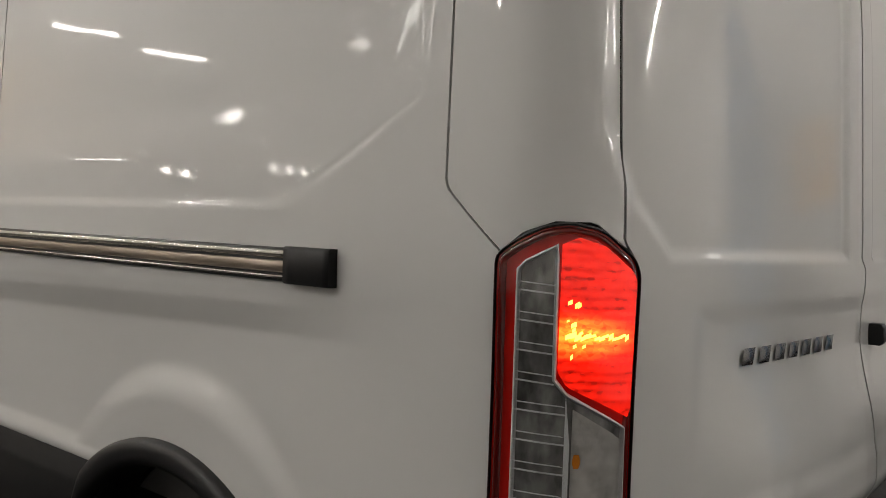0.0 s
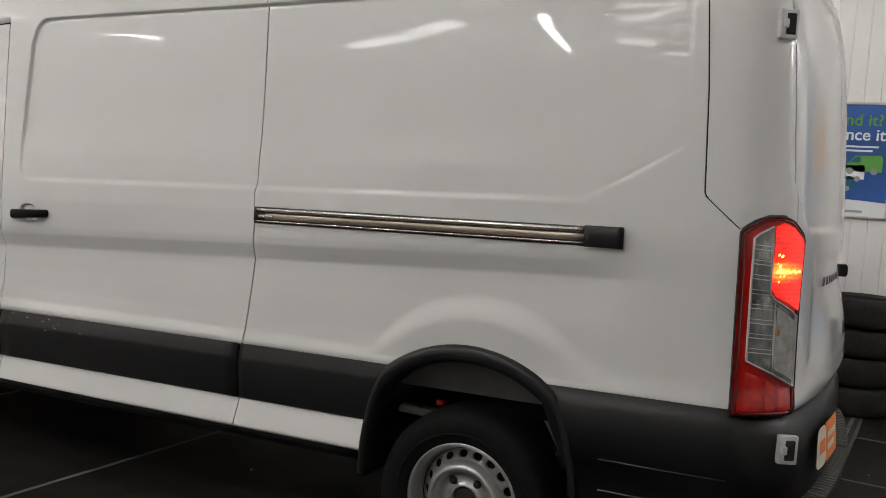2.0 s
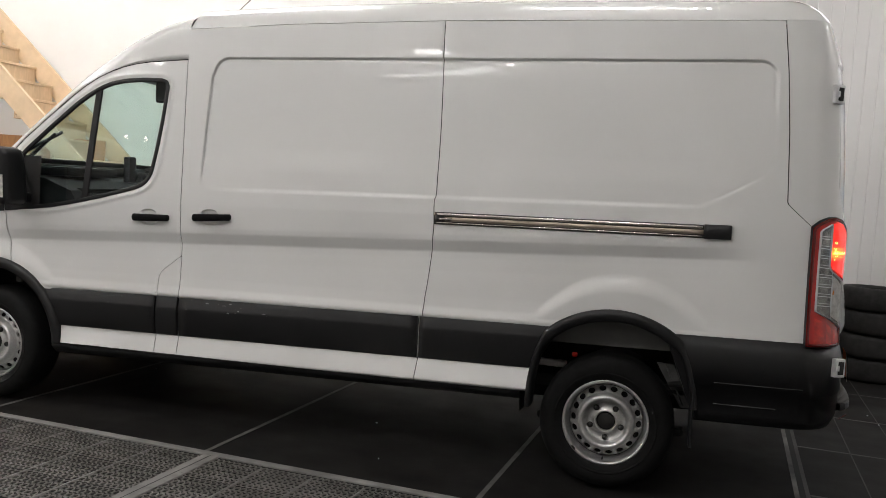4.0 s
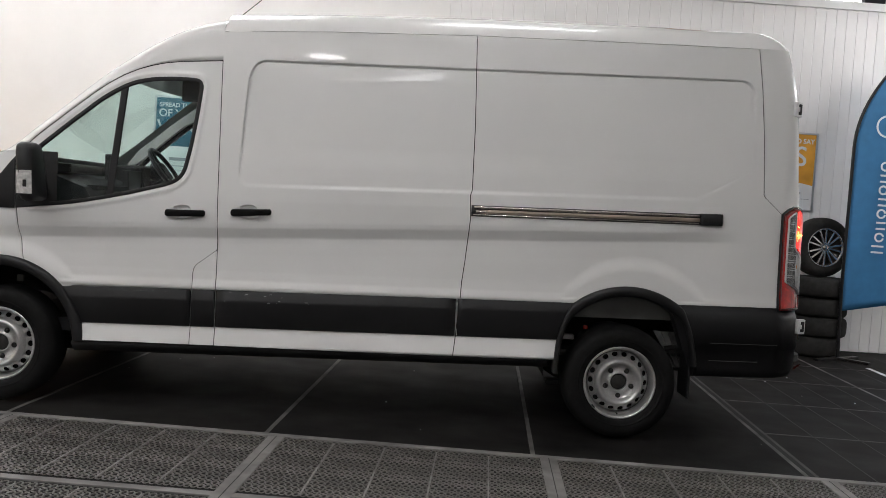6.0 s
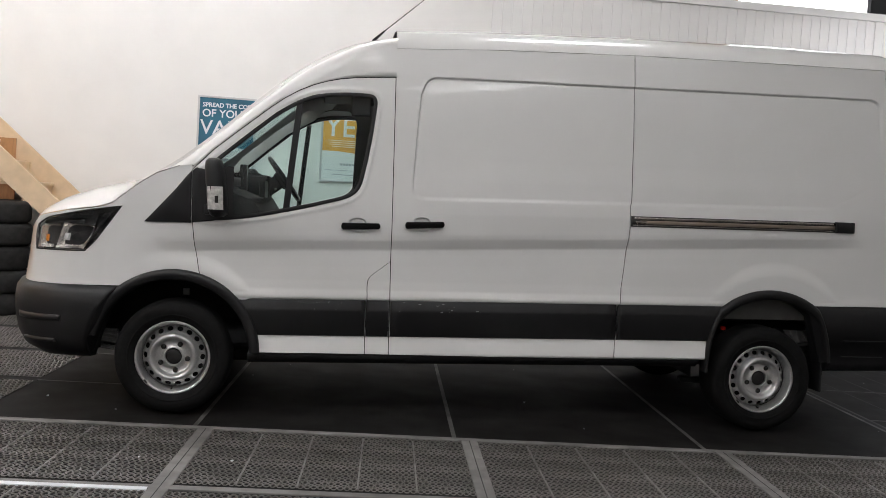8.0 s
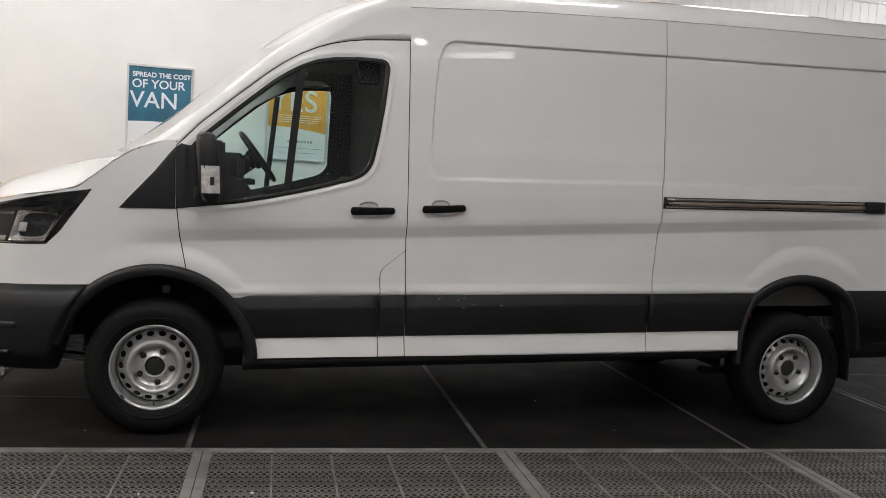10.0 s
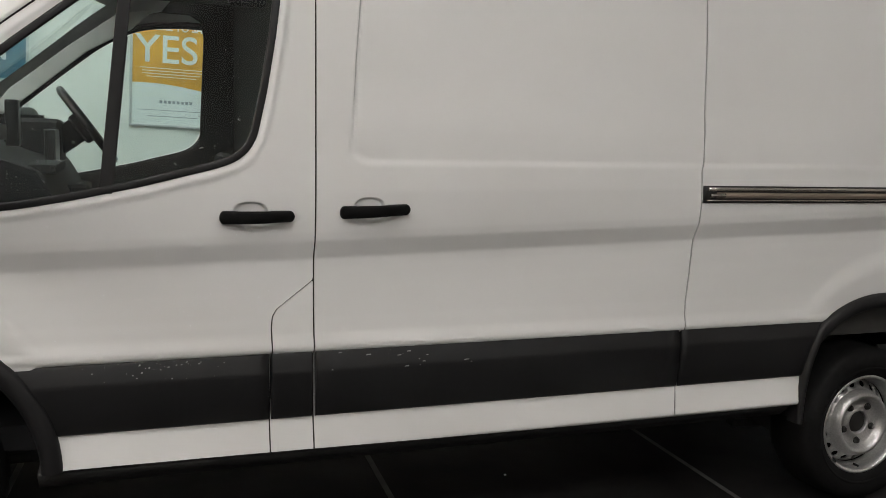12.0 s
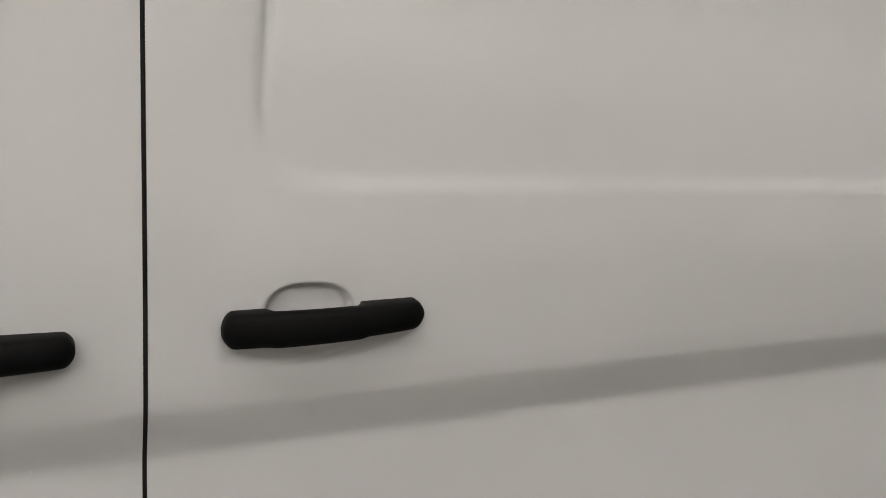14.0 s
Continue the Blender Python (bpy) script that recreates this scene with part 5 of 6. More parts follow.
# cab interior
part("cab_floor", box_bm(-0.1, 1.27, -0.90, 0.90, 0.42, 0.50, 0, 1, RAKE), DASH, van)
part("bulkhead", box_bm(1.262, 1.285, -0.93, 0.93, 0.45, 2.20, 0, 1, RAKE), DASH, van, "dark grey steel bulkhead")
part("headlining", box_bm(0.84, 1.27, -0.80, 0.80, 2.075, 2.10, 0.01, 1, RAKE), DASH, van)
bm = prism_bm([(-0.15, 0.85), (0.42, 0.85), (0.52, 1.02), (0.51, 1.20), (0.45, 1.30), (0.26, 1.37), (-0.02, 1.40), (-0.15, 1.38)], 1.76, 0.02, 2)
bm.transform(RAKE @ Matrix.Translation((0, -0.88, 0)))
dash = part("dashboard", bm, DASH, van, "dark grey moulded dashboard")
part("instrument_hood", box_bm(0.24, 0.46, 0.20, 0.58, 1.28, 1.475, 0.04, 3, RAKE), DASH, dash)
part("phone_holder", box_bm(0.28, 0.33, -0.10, -0.02, 1.36, 1.54, 0.012, 2, RAKE), BLACK_SMOOTH, dash)
part("dash_top_tray", box_bm(0.02, 0.30, -0.72, -0.20, 1.385, 1.445, 0.015, 2, RAKE), BLACK_SMOOTH, dash)
part("stalk", box_bm(0.50, 0.515, 0.20, 0.36, 1.37, 1.385, 0.005, 2, RAKE), CHROME, dash)
part("centre_console", box_bm(0.38, 0.58, -0.18, 0.16, 0.85, 1.22, 0.03, 3, RAKE), DASH, dash)
part("console_screen", box_bm(0.42, 0.46, -0.14, 0.12, 1.26, 1.43, 0.01, 2, RAKE), BLACK_SMOOTH, dash)
part("glove_shelf", box_bm(0.30, 0.50, -0.78, -0.24, 1.285, 1.315, 0.008, 2, RAKE), DASH, dash)
part("air_vent", box_bm(0.40, 0.53, -0.82, -0.70, 1.10, 1.19, 0.01, 2, RAKE), BLACK_SMOOTH, dash)


def steering_wheel():
    m = RAKE @ pose(0.560, 0.38, 1.455, 0, 54, 0)
    v, f = [], []
    n, k = 40, 10
    for i in range(n):
        a = 2 * math.pi * i / n
        for j in range(k):
            b = 2 * math.pi * j / k
            r = 0.185 + 0.016 * math.cos(b)
            v.append(tuple(m @ Vector((r * math.cos(a), r * math.sin(a), 0.016 * math.sin(b)))))
    for i in range(n):
        for j in range(k):
            f.append((i * k + j, ((i + 1) % n) * k + j, ((i + 1) % n) * k + (j + 1) % k, i * k + (j + 1) % k))
    sw = pydata("steering_wheel", v, f, BLACK_SMOOTH, van, "black steering wheel")
    part("wheel_hub", box_bm(-0.07, 0.07, -0.065, 0.065, -0.05, 0.005, 0.02, 3, m), DASH, sw)
    for a in (0, 180, 270):
        part("wheel_spoke", box_bm(0.05, 0.18, -0.018, 0.018, -0.02, -0.004, 0.005, 2, m @ pose(0, 0, 0, 0, 0, a)), DASH, sw)
    part("steering_column", box_bm(-0.06, 0.05, -0.05, 0.05, -0.20, -0.04, 0.02, 2, m @ pose(0, 0, 0, 0, 0, 0)), DASH, sw)


steering_wheel()
for y, w in ((0.42, 0.25), (-0.16, 0.22), (-0.62, 0.22)):
    st = part("cab_seat", box_bm(0.62, 1.12, y - w, y + w, 0.72, 0.88, 0.05, 3, RAKE), FABRIC, van, "dark fabric cab seat")
    part("seat_back", box_bm(0.0, 0.10, y - w, y + w, 0.0, 0.50, 0.045, 3, RAKE @ pose(1.07, 0, 0.85, 0, 8, 0)), FABRIC, st)
for side in (-1, 1):
    for poly in ([(0.52, 0.55), (1.22, 0.55), (1.22, 1.40), (1.06, 1.34), (0.90, 1.285), (0.56, 1.205), (0.16, 1.165), (0.16, 0.92), (0.42, 0.86)],):
        bm = prism_bm(poly, 0.02)
        bm.transform(RAKE @ Matrix.Translation((0, side * 0.955 - 0.01, 0)))
        part("door_trim", bm, DASH, van, "dark moulded door lining")
    bm = prism_bm([(1.085, 1.36), (1.26, 1.36), (1.26, 2.10), (0.95, 2.10), (0.90, 2.035), (1.04, 2.032), (1.095, 2.0), (1.11, 1.92)] if side > 0 else [(1.14, 1.36), (1.26, 1.36), (1.26, 2.10), (1.12, 2.10), (1.165, 1.92)], 0.02)
    bm.transform(RAKE @ Matrix.Translation((0, side * 0.935 - 0.01, 0)))
    part("pillar_lining", bm, DASH, van)

bm = prism_bm([(0.10, 1.49), (0.19, 1.51), (0.55, 1.815), (0.76, 1.935), (0.86, 2.03), (0.70, 2.01), (0.47, 1.84), (0.20, 1.62)], 0.02, 0.006, 2)
bm.transform(RAKE @ Matrix.Translation((0, 0.845, 0)))
part("screen_pillar_lining", bm, PILLAR, van, "pale grey screen pillar lining")
part("grab_handle", box_bm(1.03, 1.15, -0.90, -0.86, 1.84, 1.965, 0.02, 3, RAKE), DASH, van)

# rain beads on the side glass and the door below it
def rain_beads(name, spots, material, parent, label):
    v, f = [], []
    for a, b, out, r in spots:
        base = len(v)
        ring = [(a + r * math.cos(t), b + 1.15 * r * math.sin(t)) for t in np.linspace(0, 2 * math.pi, 6, endpoint=False)]
        pts = skin(np.array([q[0] for q in ring] + [a]), np.array([q[1] for q in ring] + [b]), np.array([out] * 6 + [out + r * 0.7]))
        v += [tuple(q) for q in pts]
        f += [(base + k, base + (k + 1) % 6, base + 6) for k in range(6)]
    return tagged(pydata(name, v, f, material, parent), label, kind="stuff")


WATER = mat("water_bead", (0.55, 0.60, 0.60), 0.06, metal=0.5, spec=0.8)
drop = random.Random(11)
glass_spots, door_spots = [], []
while len(glass_spots) < 420:
    a, b = drop.uniform(0.22, 1.06), drop.uniform(1.19, 1.95)
    low = float(np.interp(a, [0.2, 0.56, 1.03, 1.1], [1.18, 1.22, 1.34, 1.42]))
    if hull_distance(a, b, WINDOW) < -0.025 and drop.random() < math.exp(-max(0.0, b - low) / 0.13) + 0.008:
        glass_spots.append((a, b, -0.0105 + 0.0, 0.0008 + 0.0016 * drop.random() ** 3))
for k in range(70):
    door_spots.append((drop.uniform(0.45, 1.28), drop.uniform(0.76, 1.16), 0.0006, 0.0008 + 0.0012 * drop.random() ** 2))
rain_beads("rain_beads", glass_spots, WATER, front_left, "small rain beads on the glass")
# flat white on the door beads stands in for their sparkle
rain_beads("rain_beads", door_spots, PAPER, front_left, "tiny rain beads on the paint, their sparkle painted white")
SCUFF = mat("pale_scuff", (0.3, 0.3, 0.3), 0.6)
v, f = [], []
for k in range(80):
    a = drop.gauss(0.80, 0.10) if k < 45 else drop.gauss(1.62, 0.12)
    h = drop.uniform(0.90, 1.0) if k % 3 else drop.uniform(0.70, 0.90)
    r, w = 0.0006 + 0.0016 * drop.random() ** 2, drop.uniform(1.0, 2.5 if k < 45 else 6.0)
    base = len(v)
    for da, dz in ((-r * w, -r), (r * w, -r * 0.6), (r * w * 0.8, r), (-r * w * 0.6, r * 0.8)):
        z = 0.490 + 0.225 * (h + dz / 0.225)
        x, y, nx, ny = (float(q) for q in plan(a + da))
        o = float(np.interp((z - 0.490) / 0.225, [q[0] for q in RUB], [q[1] for q in RUB])) + 0.0012
        v.append(tuple(raked([x + nx * o, -(y + ny * o), z])))
    f.append((base, base + 1, base + 2, base + 3))
tagged(pydata("scuffs", v, f, SCUFF, van, smooth=False), "pale scuffs and grit on the rubbing strip", kind="stuff")

# cowl, wipers, aerial
part("scuttle", box_bm(-0.10, 0.10, -0.72, 0.72, 1.40, 1.46, 0.015, 2, RAKE), BLACK, van)


wiper = rod("wiper_arm", raked([-0.085, -0.66, 1.455]), raked([0.16, -0.66, 1.655]), 0.016, 0.010, BLACK, van)
rod("wiper_blade", raked([0.0, -0.72, 1.54]), raked([0.17, -0.60, 1.67]), 0.013, 0.010, BLACK, wiper)
rod("washer_jet", raked([-0.34, -0.35, 1.392]), raked([-0.24, -0.35, 1.408]), 0.014, 0.014, BLACK, van)
rod("bonnet_hinge", raked([-0.13, -0.60, 1.452]), raked([-0.02, -0.58, 1.475]), 0.012, 0.012, BLACK, van)
aerial = rod("aerial", raked([1.17, -0.35, 2.395]), raked([1.25, -0.35, 2.47]), 0.012, 0.006, BLACK, van)
rod("aerial_whip", raked([1.25, -0.35, 2.47]), raked([1.85, -0.35, 2.98]), 0.003, 0.002, BLACK, aerial)

# ---- the floor panels ----
FLOOR = bpy.data.objects["floor"]
FM = pose(1.765, -1.40, 0, 0, 0, -3.8)
BAY = 1.51


def floor_tile_mesh():
    """A perforated panel, 0.29 by 0.29, with slotted holes in staggered rows."""
    verts, faces = [], []
    nx, ny, size = 9, 5, 0.290
    px, py = size / nx, size / ny
    for j in range(ny):
        for i in range(-1 if j % 2 else 0, nx):
            cx = -size / 2 + (i + (1.0 if j % 2 else 0.5)) * px
            cy = -size / 2 + (j + 0.5) * py
            base = len(verts)
            n = 8
            for layer in range(3):
                for k in range(n):
                    t = 2 * math.pi * (k + 0.5) / n
                    ca, sa = math.cos(t), math.sin(t)
                    q = max(abs(ca), abs(sa))
                    if layer == 0:
                        x, y = cx + ca / q * px / 2, cy + sa / q * py / 2
                    else:
                        x, y = cx + ca * px * 0.385, cy + sa * py * 0.335
                    verts.append((min(max(x, -size / 2), size / 2), y, 0.0 if layer < 2 else -0.006))
            for layer in range(2):
                for k in range(n):
                    a, b = base + layer * n + k, base + layer * n + (k + 1) % n
                    faces.append((a, b, b + n, a + n))
    me = bpy.data.meshes.new("floor_tile")
    me.from_pydata(verts, [], faces)
    me.update()
    me.materials.append(MAT_BASE)
    return me


def floor_panels():
    tile = floor_tile_mesh()
    count = 0
    rib = bpy.data.meshes.new("tile_rib")
    bm = box_bm(-0.004, 0.004, -0.435, 0.435, -0.004, 0.0056, 0.001, 1)
    bm.to_mesh(rib)
    bm.free()
    rib.materials.append(MAT_EDGE)
    for bay in range(-3, 4):
        for row in range(3):
            for i in range(5):
                x = bay * BAY + 0.187 + i * 0.284
                if i < 4 and row < 2:
                    o = new("tile_rib", rib)
                    o.parent = FLOOR
                    o.matrix_world = FM @ pose(x + 0.142, -row * 1.03 - 0.515, 0)
                for j in range(3):
                    if count >= 290 or (row == 2 and j > 0):
                        continue
                    o = new("floor_tile", tile)
                    o.parent = FLOOR
                    o.matrix_world = FM @ pose(x, -row * 1.03 - 0.205 - j * 0.309, 0.004) @ Matrix.Diagonal((0.965, 1.045, 1, 1))
                    count += 1
    # added near-black sheet paints the shade seen through the tile holes
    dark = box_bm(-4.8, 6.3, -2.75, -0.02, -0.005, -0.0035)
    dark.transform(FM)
    part("hole_shade_sheet", dark, DARK, FLOOR)
    # more grating ahead of the van, past the edge of the smooth mat
    base_v, base_f = [v.co[:] for v in tile.vertices], [tuple(p.vertices) for p in tile.polygons]
    verts, faces = [], []
    for i in range(7):
        for j in range(13):
            x, y = -2 * BAY + 0.02 - i * 0.284 - (0.10 if i > 4 else 0.0), 0.205 + j * 0.309 + 0.10 * (j // 3)
            n0 = len(verts)
            verts += [tuple(FM @ Vector((x + a * 0.965, y + b * 1.045, 0.004 + c))) for a, b, c in base_v]
            faces += [tuple(n0 + q for q in f) for f in base_f]
    tagged(pydata("floor_grating", verts, faces, MAT_BASE, FLOOR, smooth=False), "perforated grey floor grating", kind="stuff")
    # the same painted shade below the grating ahead of the van
    part("hole_shade_sheet", box_bm(-4.8, -2 * BAY + 0.16, 0.03, 4.6, -0.005, -0.0035, 0, 1, FM), DARK, FLOOR)
    # worn edge strips of the bays
    for k in range(-3, 5):
        part("edge_strip", box_bm(k * BAY - 0.046, k * BAY + 0.046, -2.70, -0.03, -0.004, 0.006, 0.002, 1, FM), MAT_EDGE, FLOOR)
        part("edge_joint", box_bm(k * BAY - 0.002, k * BAY + 0.002, -2.70, -0.03, 0.0, 0.0068, 0, 1, FM), GAP, FLOOR)
    for y in (-0.0, -1.03, -2.06):
        part("edge_strip", box_bm(-4.8, 6.3, y - 0.028, y + 0.028, -0.004, 0.0055, 0.002, 1, FM), MAT_EDGE, FLOOR)
    part("painted_line", box_bm(-2.9, -1.56, -1.085, -1.045, 0.0, 0.0075, 0, 1, FM), FLAG_W, FLOOR)
    # joints of the smoother bays under and round the van
    for k in range(-3, 5):
        part("panel_joint", box_bm(k * BAY - 0.094, k * BAY - 0.068, 0.03, 4.9, -0.008, -0.0045, 0, 1, FM), JOINT, FLOOR)
    for k in range(1, 5):
        for xa, xb in ((-4.8, -1 * BAY - 0.5), (2 * BAY - 0.06, 6.3)):
            part("panel_joint", box_bm(xa, xb, k * 1.03 - 0.012, k * 1.03 + 0.012, -0.008, -0.0043, 0, 1, FM), GROOVE, FLOOR)
    for k in range(5):
        for q in range(16):
            if q % 5 == 0:
                continue
            x = 2 * BAY + q * BAY / 5
            part("panel_groove", box_bm(x - 0.004, x + 0.004, k * 1.03 + 0.02, k * 1.03 + 1.01, -0.008, -0.0048, 0, 1, FM), SEAM_DARK, FLOOR)
    part("joint_channel", box_bm(2 * BAY - 0.066, 2 * BAY - 0.036, 0.03, 4.9, -0.008, -0.0038, 0, 1, FM), GAP, FLOOR)
    part("panel_joint", box_bm(2 * BAY - 0.036, 2 * BAY - 0.014, 0.03, 4.9, -0.008, -0.0034, 0, 1, FM), GROOVE, FLOOR)
    part("painted_line", box_bm(5.02, 5.07, 2.6, 4.3, -0.008, -0.004, 0, 1, FM), FLAG_W, FLOOR)
    # grit and crumbs
    rng = random.Random(4)
    for _ in range(46):
        x, y = rng.uniform(-2.0, 6.5), rng.uniform(-2.4, 2.5)
        s = rng.uniform(0.003, 0.008)
        c = part("grit", box_bm(-s, s, -s, s, 0, s, s * 0.5, 1, pose(x, y, -0.006 if y > -1.4 else 0.004, 0, 0, rng.uniform(0, 90))), FLAG_W if rng.random() < 0.3 else MAT_EDGE, FLOOR)


# ---- posters ----
def poster(x0, x1, z0, z1, split, upper, lines, bars, label, fall=0.0):
    y = WALL_Y - 0.012
    e = empty("poster", pose(x0, y, z0))
    w, h = x1 - x0, z1 - z0
    part("paper", box_bm(0.015, w - 0.015, -0.004, 0.004, 0.015, h - 0.015), PAPER, e)
    n = 24
    bot = [(0.02 + (w - 0.04) * k / n, h * split + 0.018 * math.sin(2.6 * k / n + 0.4) - fall * (k / n) ** 1.5) for k in range(n + 1)]
    bm = prism_bm(bot + [(w - 0.02, h - 0.02), (0.02, h - 0.02)], 0.002)
    bm.transform(Matrix.Translation((0, -0.0065, 0)))
    part("printed_field", bm, upper, e)
    for a, b, c, d in ((0, w, 0, 0.022), (0, w, h - 0.022, h), (0, 0.022, 0.022, h - 0.022), (w - 0.022, w, 0.022, h - 0.022)):
        part("frame_rail", box_bm(a, b, -0.016, 0.008, c, d, 0.004, 2), FRAME, e)
    for text, size, tx, tz, m in lines:
        letters(text, size, pose(tx * w, -0.0085, tz * h, 90, 0, 0), m, e, bold=0.002)
    for a, b, z, t, m in bars:
        part("print_bar", box_bm(a * w, b * w, -0.0085, -0.0035, z * h, (z + t) * h), m, e)
    return tagged(e, label, "poster", "framed posters")


poster(-0.64, 0.0, 1.475, 2.375, 0.36, TEAL,
       [("SPREAD THE COST", 0.066, 0.085, 0.865, FLAG_W), ("OF YOUR", 0.118, 0.08, 0.745, FLAG_W), ("VAN", 0.225, 0.055, 0.53, FLAG_W)],
       [(0.30, 0.72, 0.20, 0.04, GREY_P), (0.08, 0.92, 0.13, 0.008, GREY_P), (0.2, 0.8, 0.08, 0.008, GREY_P)], "silver-framed teal poster on the white wall")
poster(0.73, 1.375, 1.505, 2.41, 0.38, AMBER_P,
       [("WE LIKE TO SAY", 0.075, 0.07, 0.86, FLAG_W), ("YES", 0.315, 0.06, 0.575, FLAG_W)],
       [(0.36 + 0.052 * k, 0.395 + 0.052 * k, 0.215, 0.026, GREY_P) for k in range(8)] + [(0.10, 0.92, 0.150, 0.005, GREY_P), (0.22, 0.82, 0.095, 0.006, GREY_P), (0.12, 0.90, 0.52, 0.007, CREAM), (0.15, 0.88, 0.495, 0.007, CREAM), (0.15, 0.85, 0.470, 0.007, CREAM), (0.2, 0.8, 0.445, 0.007, CREAM)], "silver-framed orange poster on the white wall", 0.05)
poster(6.235, 6.875, 1.57, 2.46, 0.38, AMBER_P,
       [("WE LIKE TO SAY", 0.075, 0.07, 0.86, FLAG_W), ("YES", 0.315, 0.06, 0.575, FLAG_W)],
       [(0.36 + 0.052 * k, 0.395 + 0.052 * k, 0.215, 0.026, GREY_P) for k in range(8)] + [(0.10, 0.92, 0.150, 0.005, GREY_P)], "silver-framed orange poster on the boarded wall", 0.05)


def van_picture(e, x, z, s, m):
    poly = [(0, 0.12), (0.02, 0.28), (0.16, 0.36), (0.30, 0.55), (0.95, 0.58), (1.0, 0.5), (1.0, 0.12)]
    bm = prism_bm([(x + a * s, z + b * s) for a, b in poly], 0.002)
    bm.transform(Matrix.Translation((0, -0.0085, 0)))
    part("van_print", bm, m, e)
    for c in (0.2, 0.8):
        bm = prism_bm(arc_points(x + c * s, z + 0.13 * s, 0.09 * s, 0, 345, 12), 0.001)
        bm.transform(Matrix.Translation((0, -0.0095, 0)))
        part("tyre_print", bm, GREY_P, e)
    bm = prism_bm([(x + a * s, z + b * s) for a, b in [(0.19, 0.37), (0.31, 0.52), (0.44, 0.52), (0.44, 0.37)]], 0.001)
    bm.transform(Matrix.Translation((0, -0.0095, 0)))
    part("window_print", bm, TEAL, e)


blue = poster(4.49, 5.09, 1.42, 2.32, 0.14, BLUE_P, [("Found it?", 0.125, 0.08, 0.80, GREEN_P), ("Finance it?", 0.125, 0.08, 0.675, FLAG_W)],
              [(0.10, 0.82, 0.61, 0.016, FLAG_W), (0.22, 0.75, 0.575, 0.016, FLAG_W), (0.2, 0.7, 0.05, 0.02, GREY_P)], "silver-framed blue finance poster on the boarded wall")
van_picture(blue, 0.25, 0.33, 0.28, GREEN_P)
van_picture(blue, 0.17, 0.275, 0.24, FLAG_W)
van_picture(blue, 0.12, 0.20, 0.22, TEAL)


# ---- tyre stacks ----
def loose_tyre(x, y, z, upright=False, r=0.325, w=0.215, tilt=0.0, label="", alloy=False):
    k = r / 0.345
    prof = [(0.212 * k, 0.42 * w), (0.235 * k, 0.47 * w), (0.27 * k, 0.50 * w), (0.30 * k, 0.49 * w), (0.33 * k, 0.42 * w), (0.342 * k, 0.30 * w), (0.345 * k, 0.0),
            (0.342 * k, -0.30 * w), (0.33 * k, -0.42 * w), (0.30 * k, -0.49 * w), (0.27 * k, -0.50 * w), (0.235 * k, -0.47 * w), (0.212 * k, -0.42 * w), (0.208 * k, 0.0), (0.212 * k, 0.42 * w)]
    m = pose(x, y, z, 0, 0, tilt) if upright else pose(x, y, z, 90 + tilt * 0.0, 0, tilt)
    v, f = revolve(prof, 64)
    if not alloy:
        o = pydata("loose_tyre", v, f, OLD_RUBBER)
        o.matrix_world = m
        return tagged(o, label or "worn black tyre in a stack", "tyre", "stacked tyres")
    e = empty("alloy_wheel", m)
    pydata("tyre", v, f, OLD_RUBBER, e)
    v, f = revolve([(0.222 * k, -0.44 * w), (0.225 * k, -0.47 * w), (0.214 * k, -0.47 * w), (0.205 * k, -0.40 * w)], 64)
    pydata("rim_lip", v, f, ALLOY, e)
    v, f = revolve([(0.206 * k, -0.40 * w), (0.190 * k, -0.2 * w), (0.0, -0.18 * w)], 48)
    pydata("rim_well", v, f, ALLOY_BLACK, e)
    for q in range(7):
        a = 360 / 7 * q
        for d in (-11, 11):
            bm = box_bm(0.03, 0.205 * k, -0.010, 0.010, -0.47 * w, -0.36 * w, 0.002, 1)
            bm.transform(pose(0, 0, 0, 0, a + d, 0) @ Matrix(((1, 0, 0, 0), (0, 0, 1, 0), (0, -1, 0, 0), (0, 0, 0, 1))))
            part("spoke", bm, ALLOY, e)
    v, f = revolve([(0.0, -0.48 * w), (0.03, -0.48 * w), (0.036, -0.40 * w)], 24)
    pydata("centre_cap", v, f, ALLOY, e)
    return tagged(e, label, "wheel")


rng = random.Random(7)
for sx, n in ((4.95, 4), (5.885, 4), (6.83, 4)):
    for k in range(n):
        loose_tyre(sx + rng.uniform(-0.025, 0.025) + 0.012 * k, 3.36 + rng.uniform(-0.02, 0.02), -0.006 + 0.1075 + 0.215 * k, tilt=rng.uniform(0, 90), r=0.31 + 0.008 * (k % 2))
loose_tyre(6.83, 3.32, 0.855 + 0.325, True, 0.325, 0.21, 8, "machined black and silver alloy wheel with tyre", True)
for k, (w, r) in enumerate(((0.22, 0.33), (0.22, 0.34), (0.24, 0.34), (0.22, 0.34), (0.22, 0.33))):
    loose_tyre(-2.38 + rng.uniform(-0.02, 0.02), 2.75, -0.006 + sum((0.22, 0.22, 0.24, 0.22, 0.22)[:k]) + w / 2, r=r, w=w)


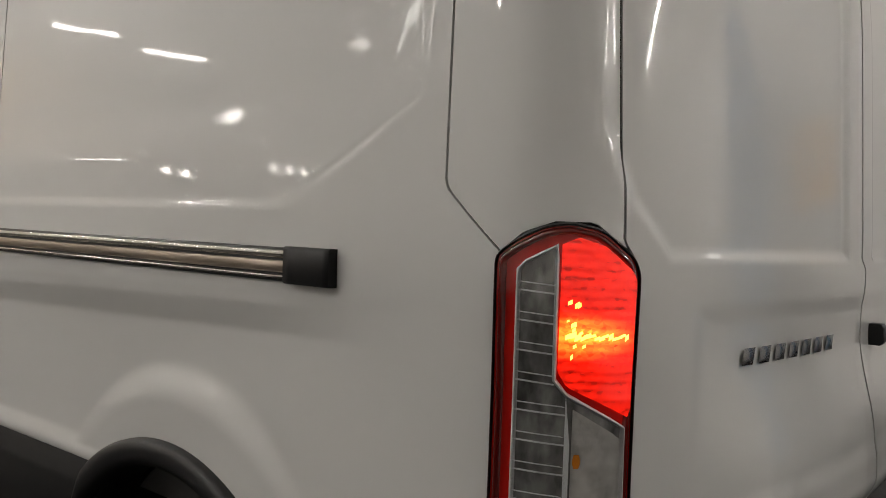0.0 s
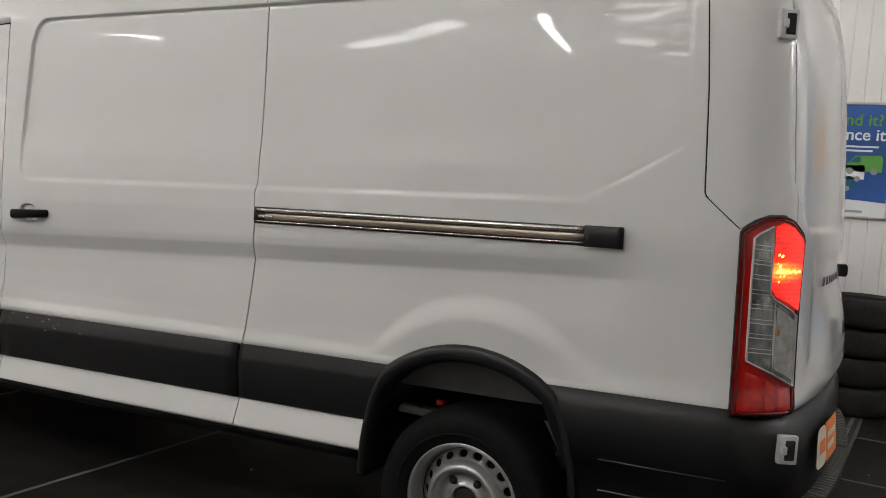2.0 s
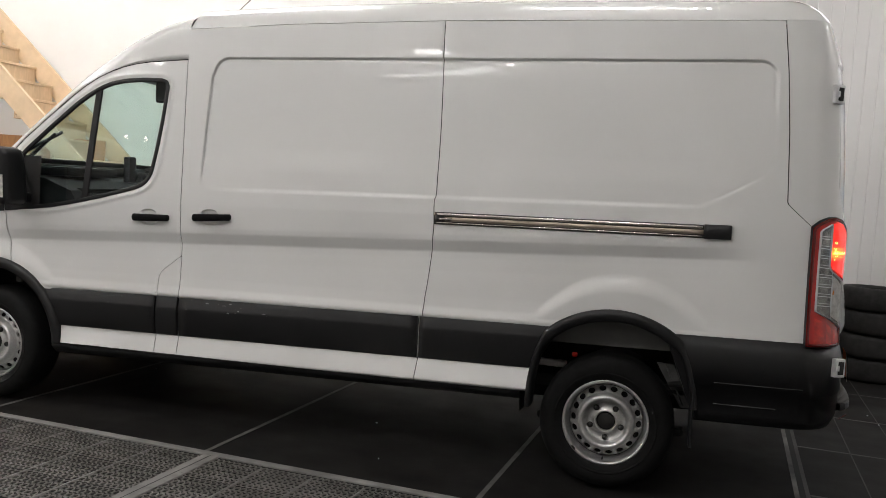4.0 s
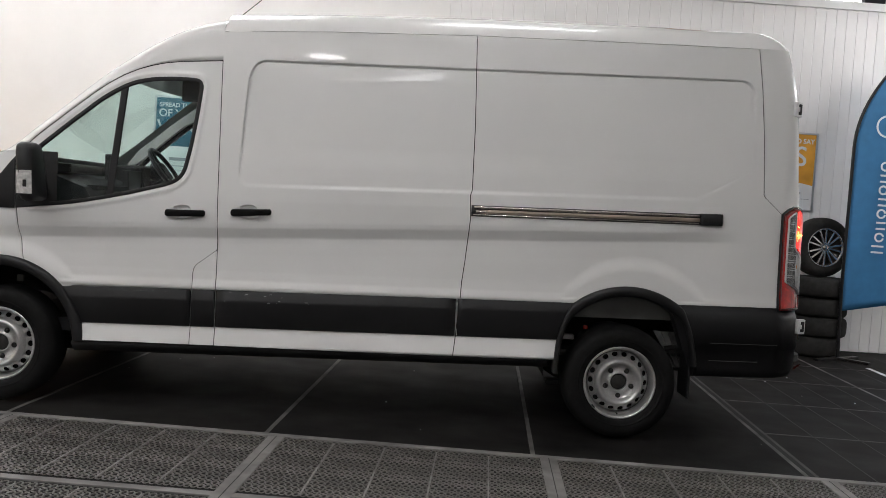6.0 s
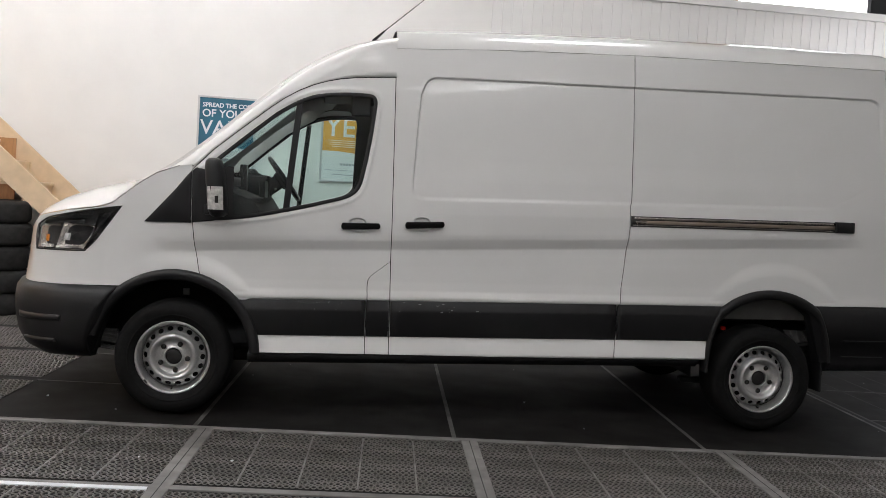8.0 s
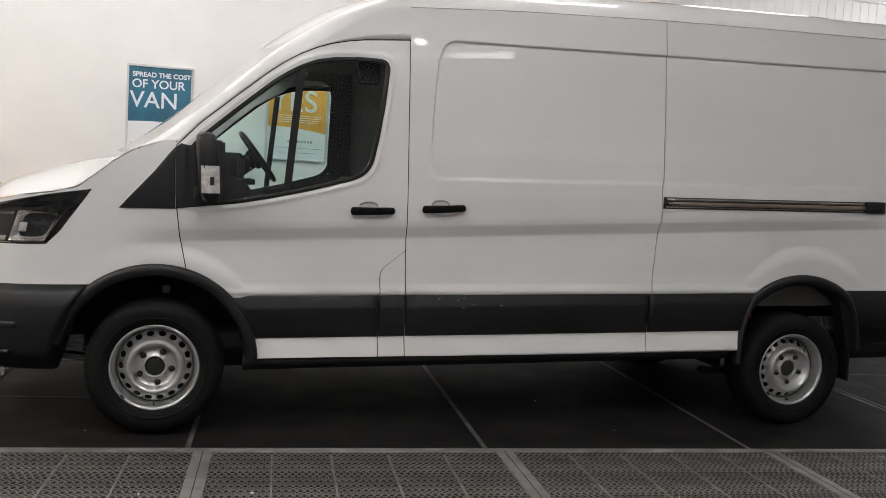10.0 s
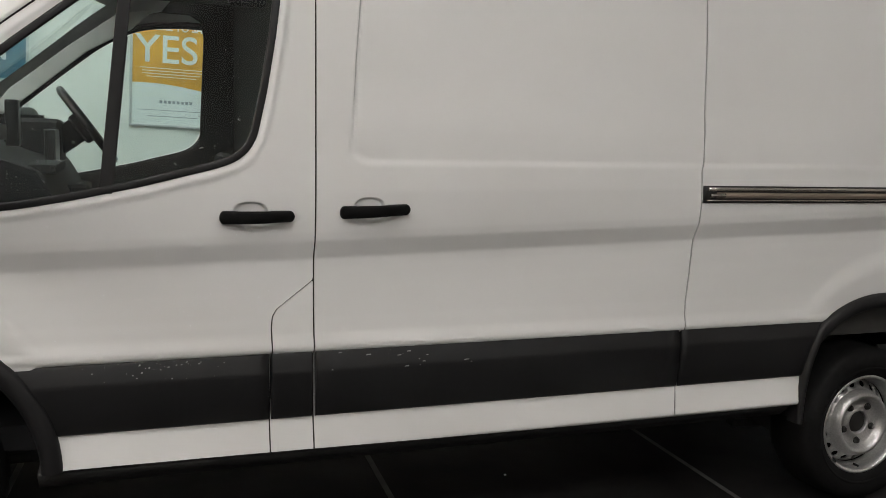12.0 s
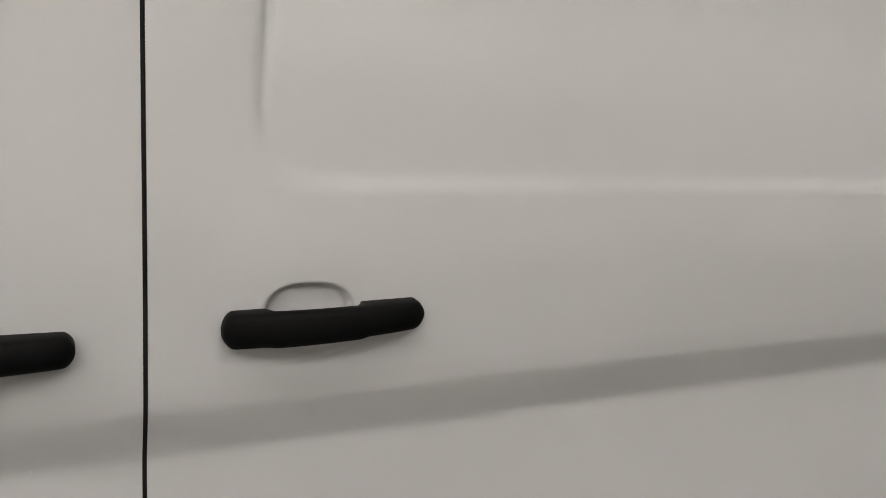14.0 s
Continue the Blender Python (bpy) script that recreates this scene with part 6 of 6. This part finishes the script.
# ---- staircase ----
def staircase():
    e = empty("staircase", pose(0, 0, 0))
    rise, run = 0.215, 0.247
    # foot of the flight
    xf = -1.726 + (1.177 - 0.10) / 0.871

    def stringer(y0, y1, shift):
        bm = prism_bm([(xf + shift, 0.0), (xf + shift - 0.30, 0.0), (xf + shift - 0.30 - 3.9, 3.9 * 0.871), (xf + shift - 4.2, 3.9 * 0.871 + 0.36)], y1 - y0, 0.004, 1)
        bm.transform(Matrix.Translation((0, y0, 0)))
        part("stringer", bm, PINE, e, "pine stair stringer")

    stringer(3.66, 3.70, 0.0)
    stringer(2.74, 2.78, -0.03)
    for k in range(1, 16):
        x, z = xf - 0.16 - k * run, k * rise - 0.02
        part("tread", box_bm(x - run - 0.02, x + 0.02, 2.77, 3.67, z, z + 0.032, 0.004, 1), PINE, e)
        part("riser", box_bm(x - 0.016, x, 2.77, 3.67, z - rise + 0.02, z + 0.01, 0, 1), PINE, e)
    return tagged(e, "new pine staircase against the white wall", "stairs")


staircase()
structure("wall_panelling", box_bm(-4.6, -2.45, 3.45, 3.47, -0.006, 1.75), BRICKISH, "reddish-brown boarding under the stairs")


# ---- feather flag ----
def feather_flag():
    e = empty("feather_flag", pose(6.95, 3.02, 0.0))
    zs = np.linspace(0.52, 3.35, 40)

    def left(z):
        return 0.02 + 0.55 * max(0.0, (z - 2.25) / 1.10) ** 2.0 + 0.03 * (0.8 - z if z < 0.8 else 0)

    rows = []
    for z in zs:
        a = left(z)
        b = 0.74
        row = []
        for u in np.linspace(0, 1, 16):
            x = a + (b - a) * u
            zz = z + (0.13 * u if z < 0.6 else 0.13 * u * max(0, (1.2 - z) / 0.68) if z < 1.2 else 0)
            row.append((x, 0.03 * math.sin(3.2 * x + 1.4 * z) * u, zz))
        rows.append(row)
    v, f = loft(rows)
    o = pydata("flag_cloth", v, f, FLAG, e, "blue feather flag cloth with pale print")
    s = o.modifiers.new("thick", "SOLIDIFY")
    s.thickness = 0.002
    pts = [(left(z) - 0.012, 0.0, z) for z in np.linspace(0.0, 3.35, 50)]
    rows = []
    for p in pts:
        rows.append([(p[0] + 0.018 * math.cos(t), p[1] + 0.018 * math.sin(t), p[2]) for t in np.linspace(0, 2 * math.pi, 9)[:-1]])
    v, f = loft(rows, True)
    pydata("flag_pole", v, f, BLACK_SMOOTH, e, "black pole sleeve")
    part("flag_foot", box_bm(-0.35, 0.35, -0.03, 0.03, -0.006, 0.02, 0.008, 2, pose(0.02, 0, 0, 0, 0, 30)), BLACK_SMOOTH, e)
    part("flag_foot", box_bm(-0.35, 0.35, -0.03, 0.03, 0.0, 0.026, 0.008, 2, pose(0.02, 0, 0, 0, 0, -50)), BLACK_SMOOTH, e)
    # plain upright print: a ring mark and a row of strokes
    for k in range(8):
        z = 1.16 + 0.125 * k
        if k % 2:
            bm = prism_bm(arc_points(0.345, z + 0.045, 0.052, 10, 350, 16) + arc_points(0.345, z + 0.045, 0.032, 350, 10, 16), 0.003)
            bm.transform(Matrix.Translation((0, -0.034, 0)))
            part("print_stroke", bm, FLAG_W, e)
        else:
            part("print_stroke", box_bm(0.27 if k == 0 else 0.30, 0.40, -0.034, -0.030, z, z + 0.020), FLAG_W, e)
            part("print_stroke", box_bm(0.27 if k == 0 else 0.30, 0.40, -0.034, -0.030, z + 0.065, z + 0.085), FLAG_W, e)
    bm = prism_bm(arc_points(0.33, 2.50, 0.12, 100, 330, 14) + arc_points(0.33, 2.50, 0.10, 330, 100, 14), 0.003)
    bm.transform(Matrix.Translation((0, -0.034, 0)))
    part("print_mark", bm, FLAG_W, e)
    return tagged(e, "blue feather flag on a black pole, standing by tyres", "flag")


feather_flag()

# above the partition: a lit opening with dark posts
GLOW = mat("lit_window_glass", (0.9, 0.9, 0.9), 0.3, emit=3.0, emit_color=(1.0, 0.98, 0.96))
structure("window_1", box_bm(5.62, 7.36, WALL_Y + 0.26, WALL_Y + 0.28, TOP_Z + 0.05, TOP_Z + 1.2), GLOW, "brightly lit opening above the partition")
structure("trim_post", box_bm(5.05, 5.60, WALL_Y + 0.10, WALL_Y + 0.24, TOP_Z + 0.085, TOP_Z + 1.2, 0.01), BRICKISH, "dark brown boxed beam")
structure("trim_post_dark", box_bm(7.36, 7.60, WALL_Y + 0.18, WALL_Y + 0.30, TOP_Z + 0.085, TOP_Z + 1.2), DASH)
structure("wall_over", box_bm(CLAD_X, 5.05, WALL_Y + 0.02, WALL_Y + 0.2, TOP_Z + 0.09, ROOM["z1"]), WALL)

cladding()
floor_panels()
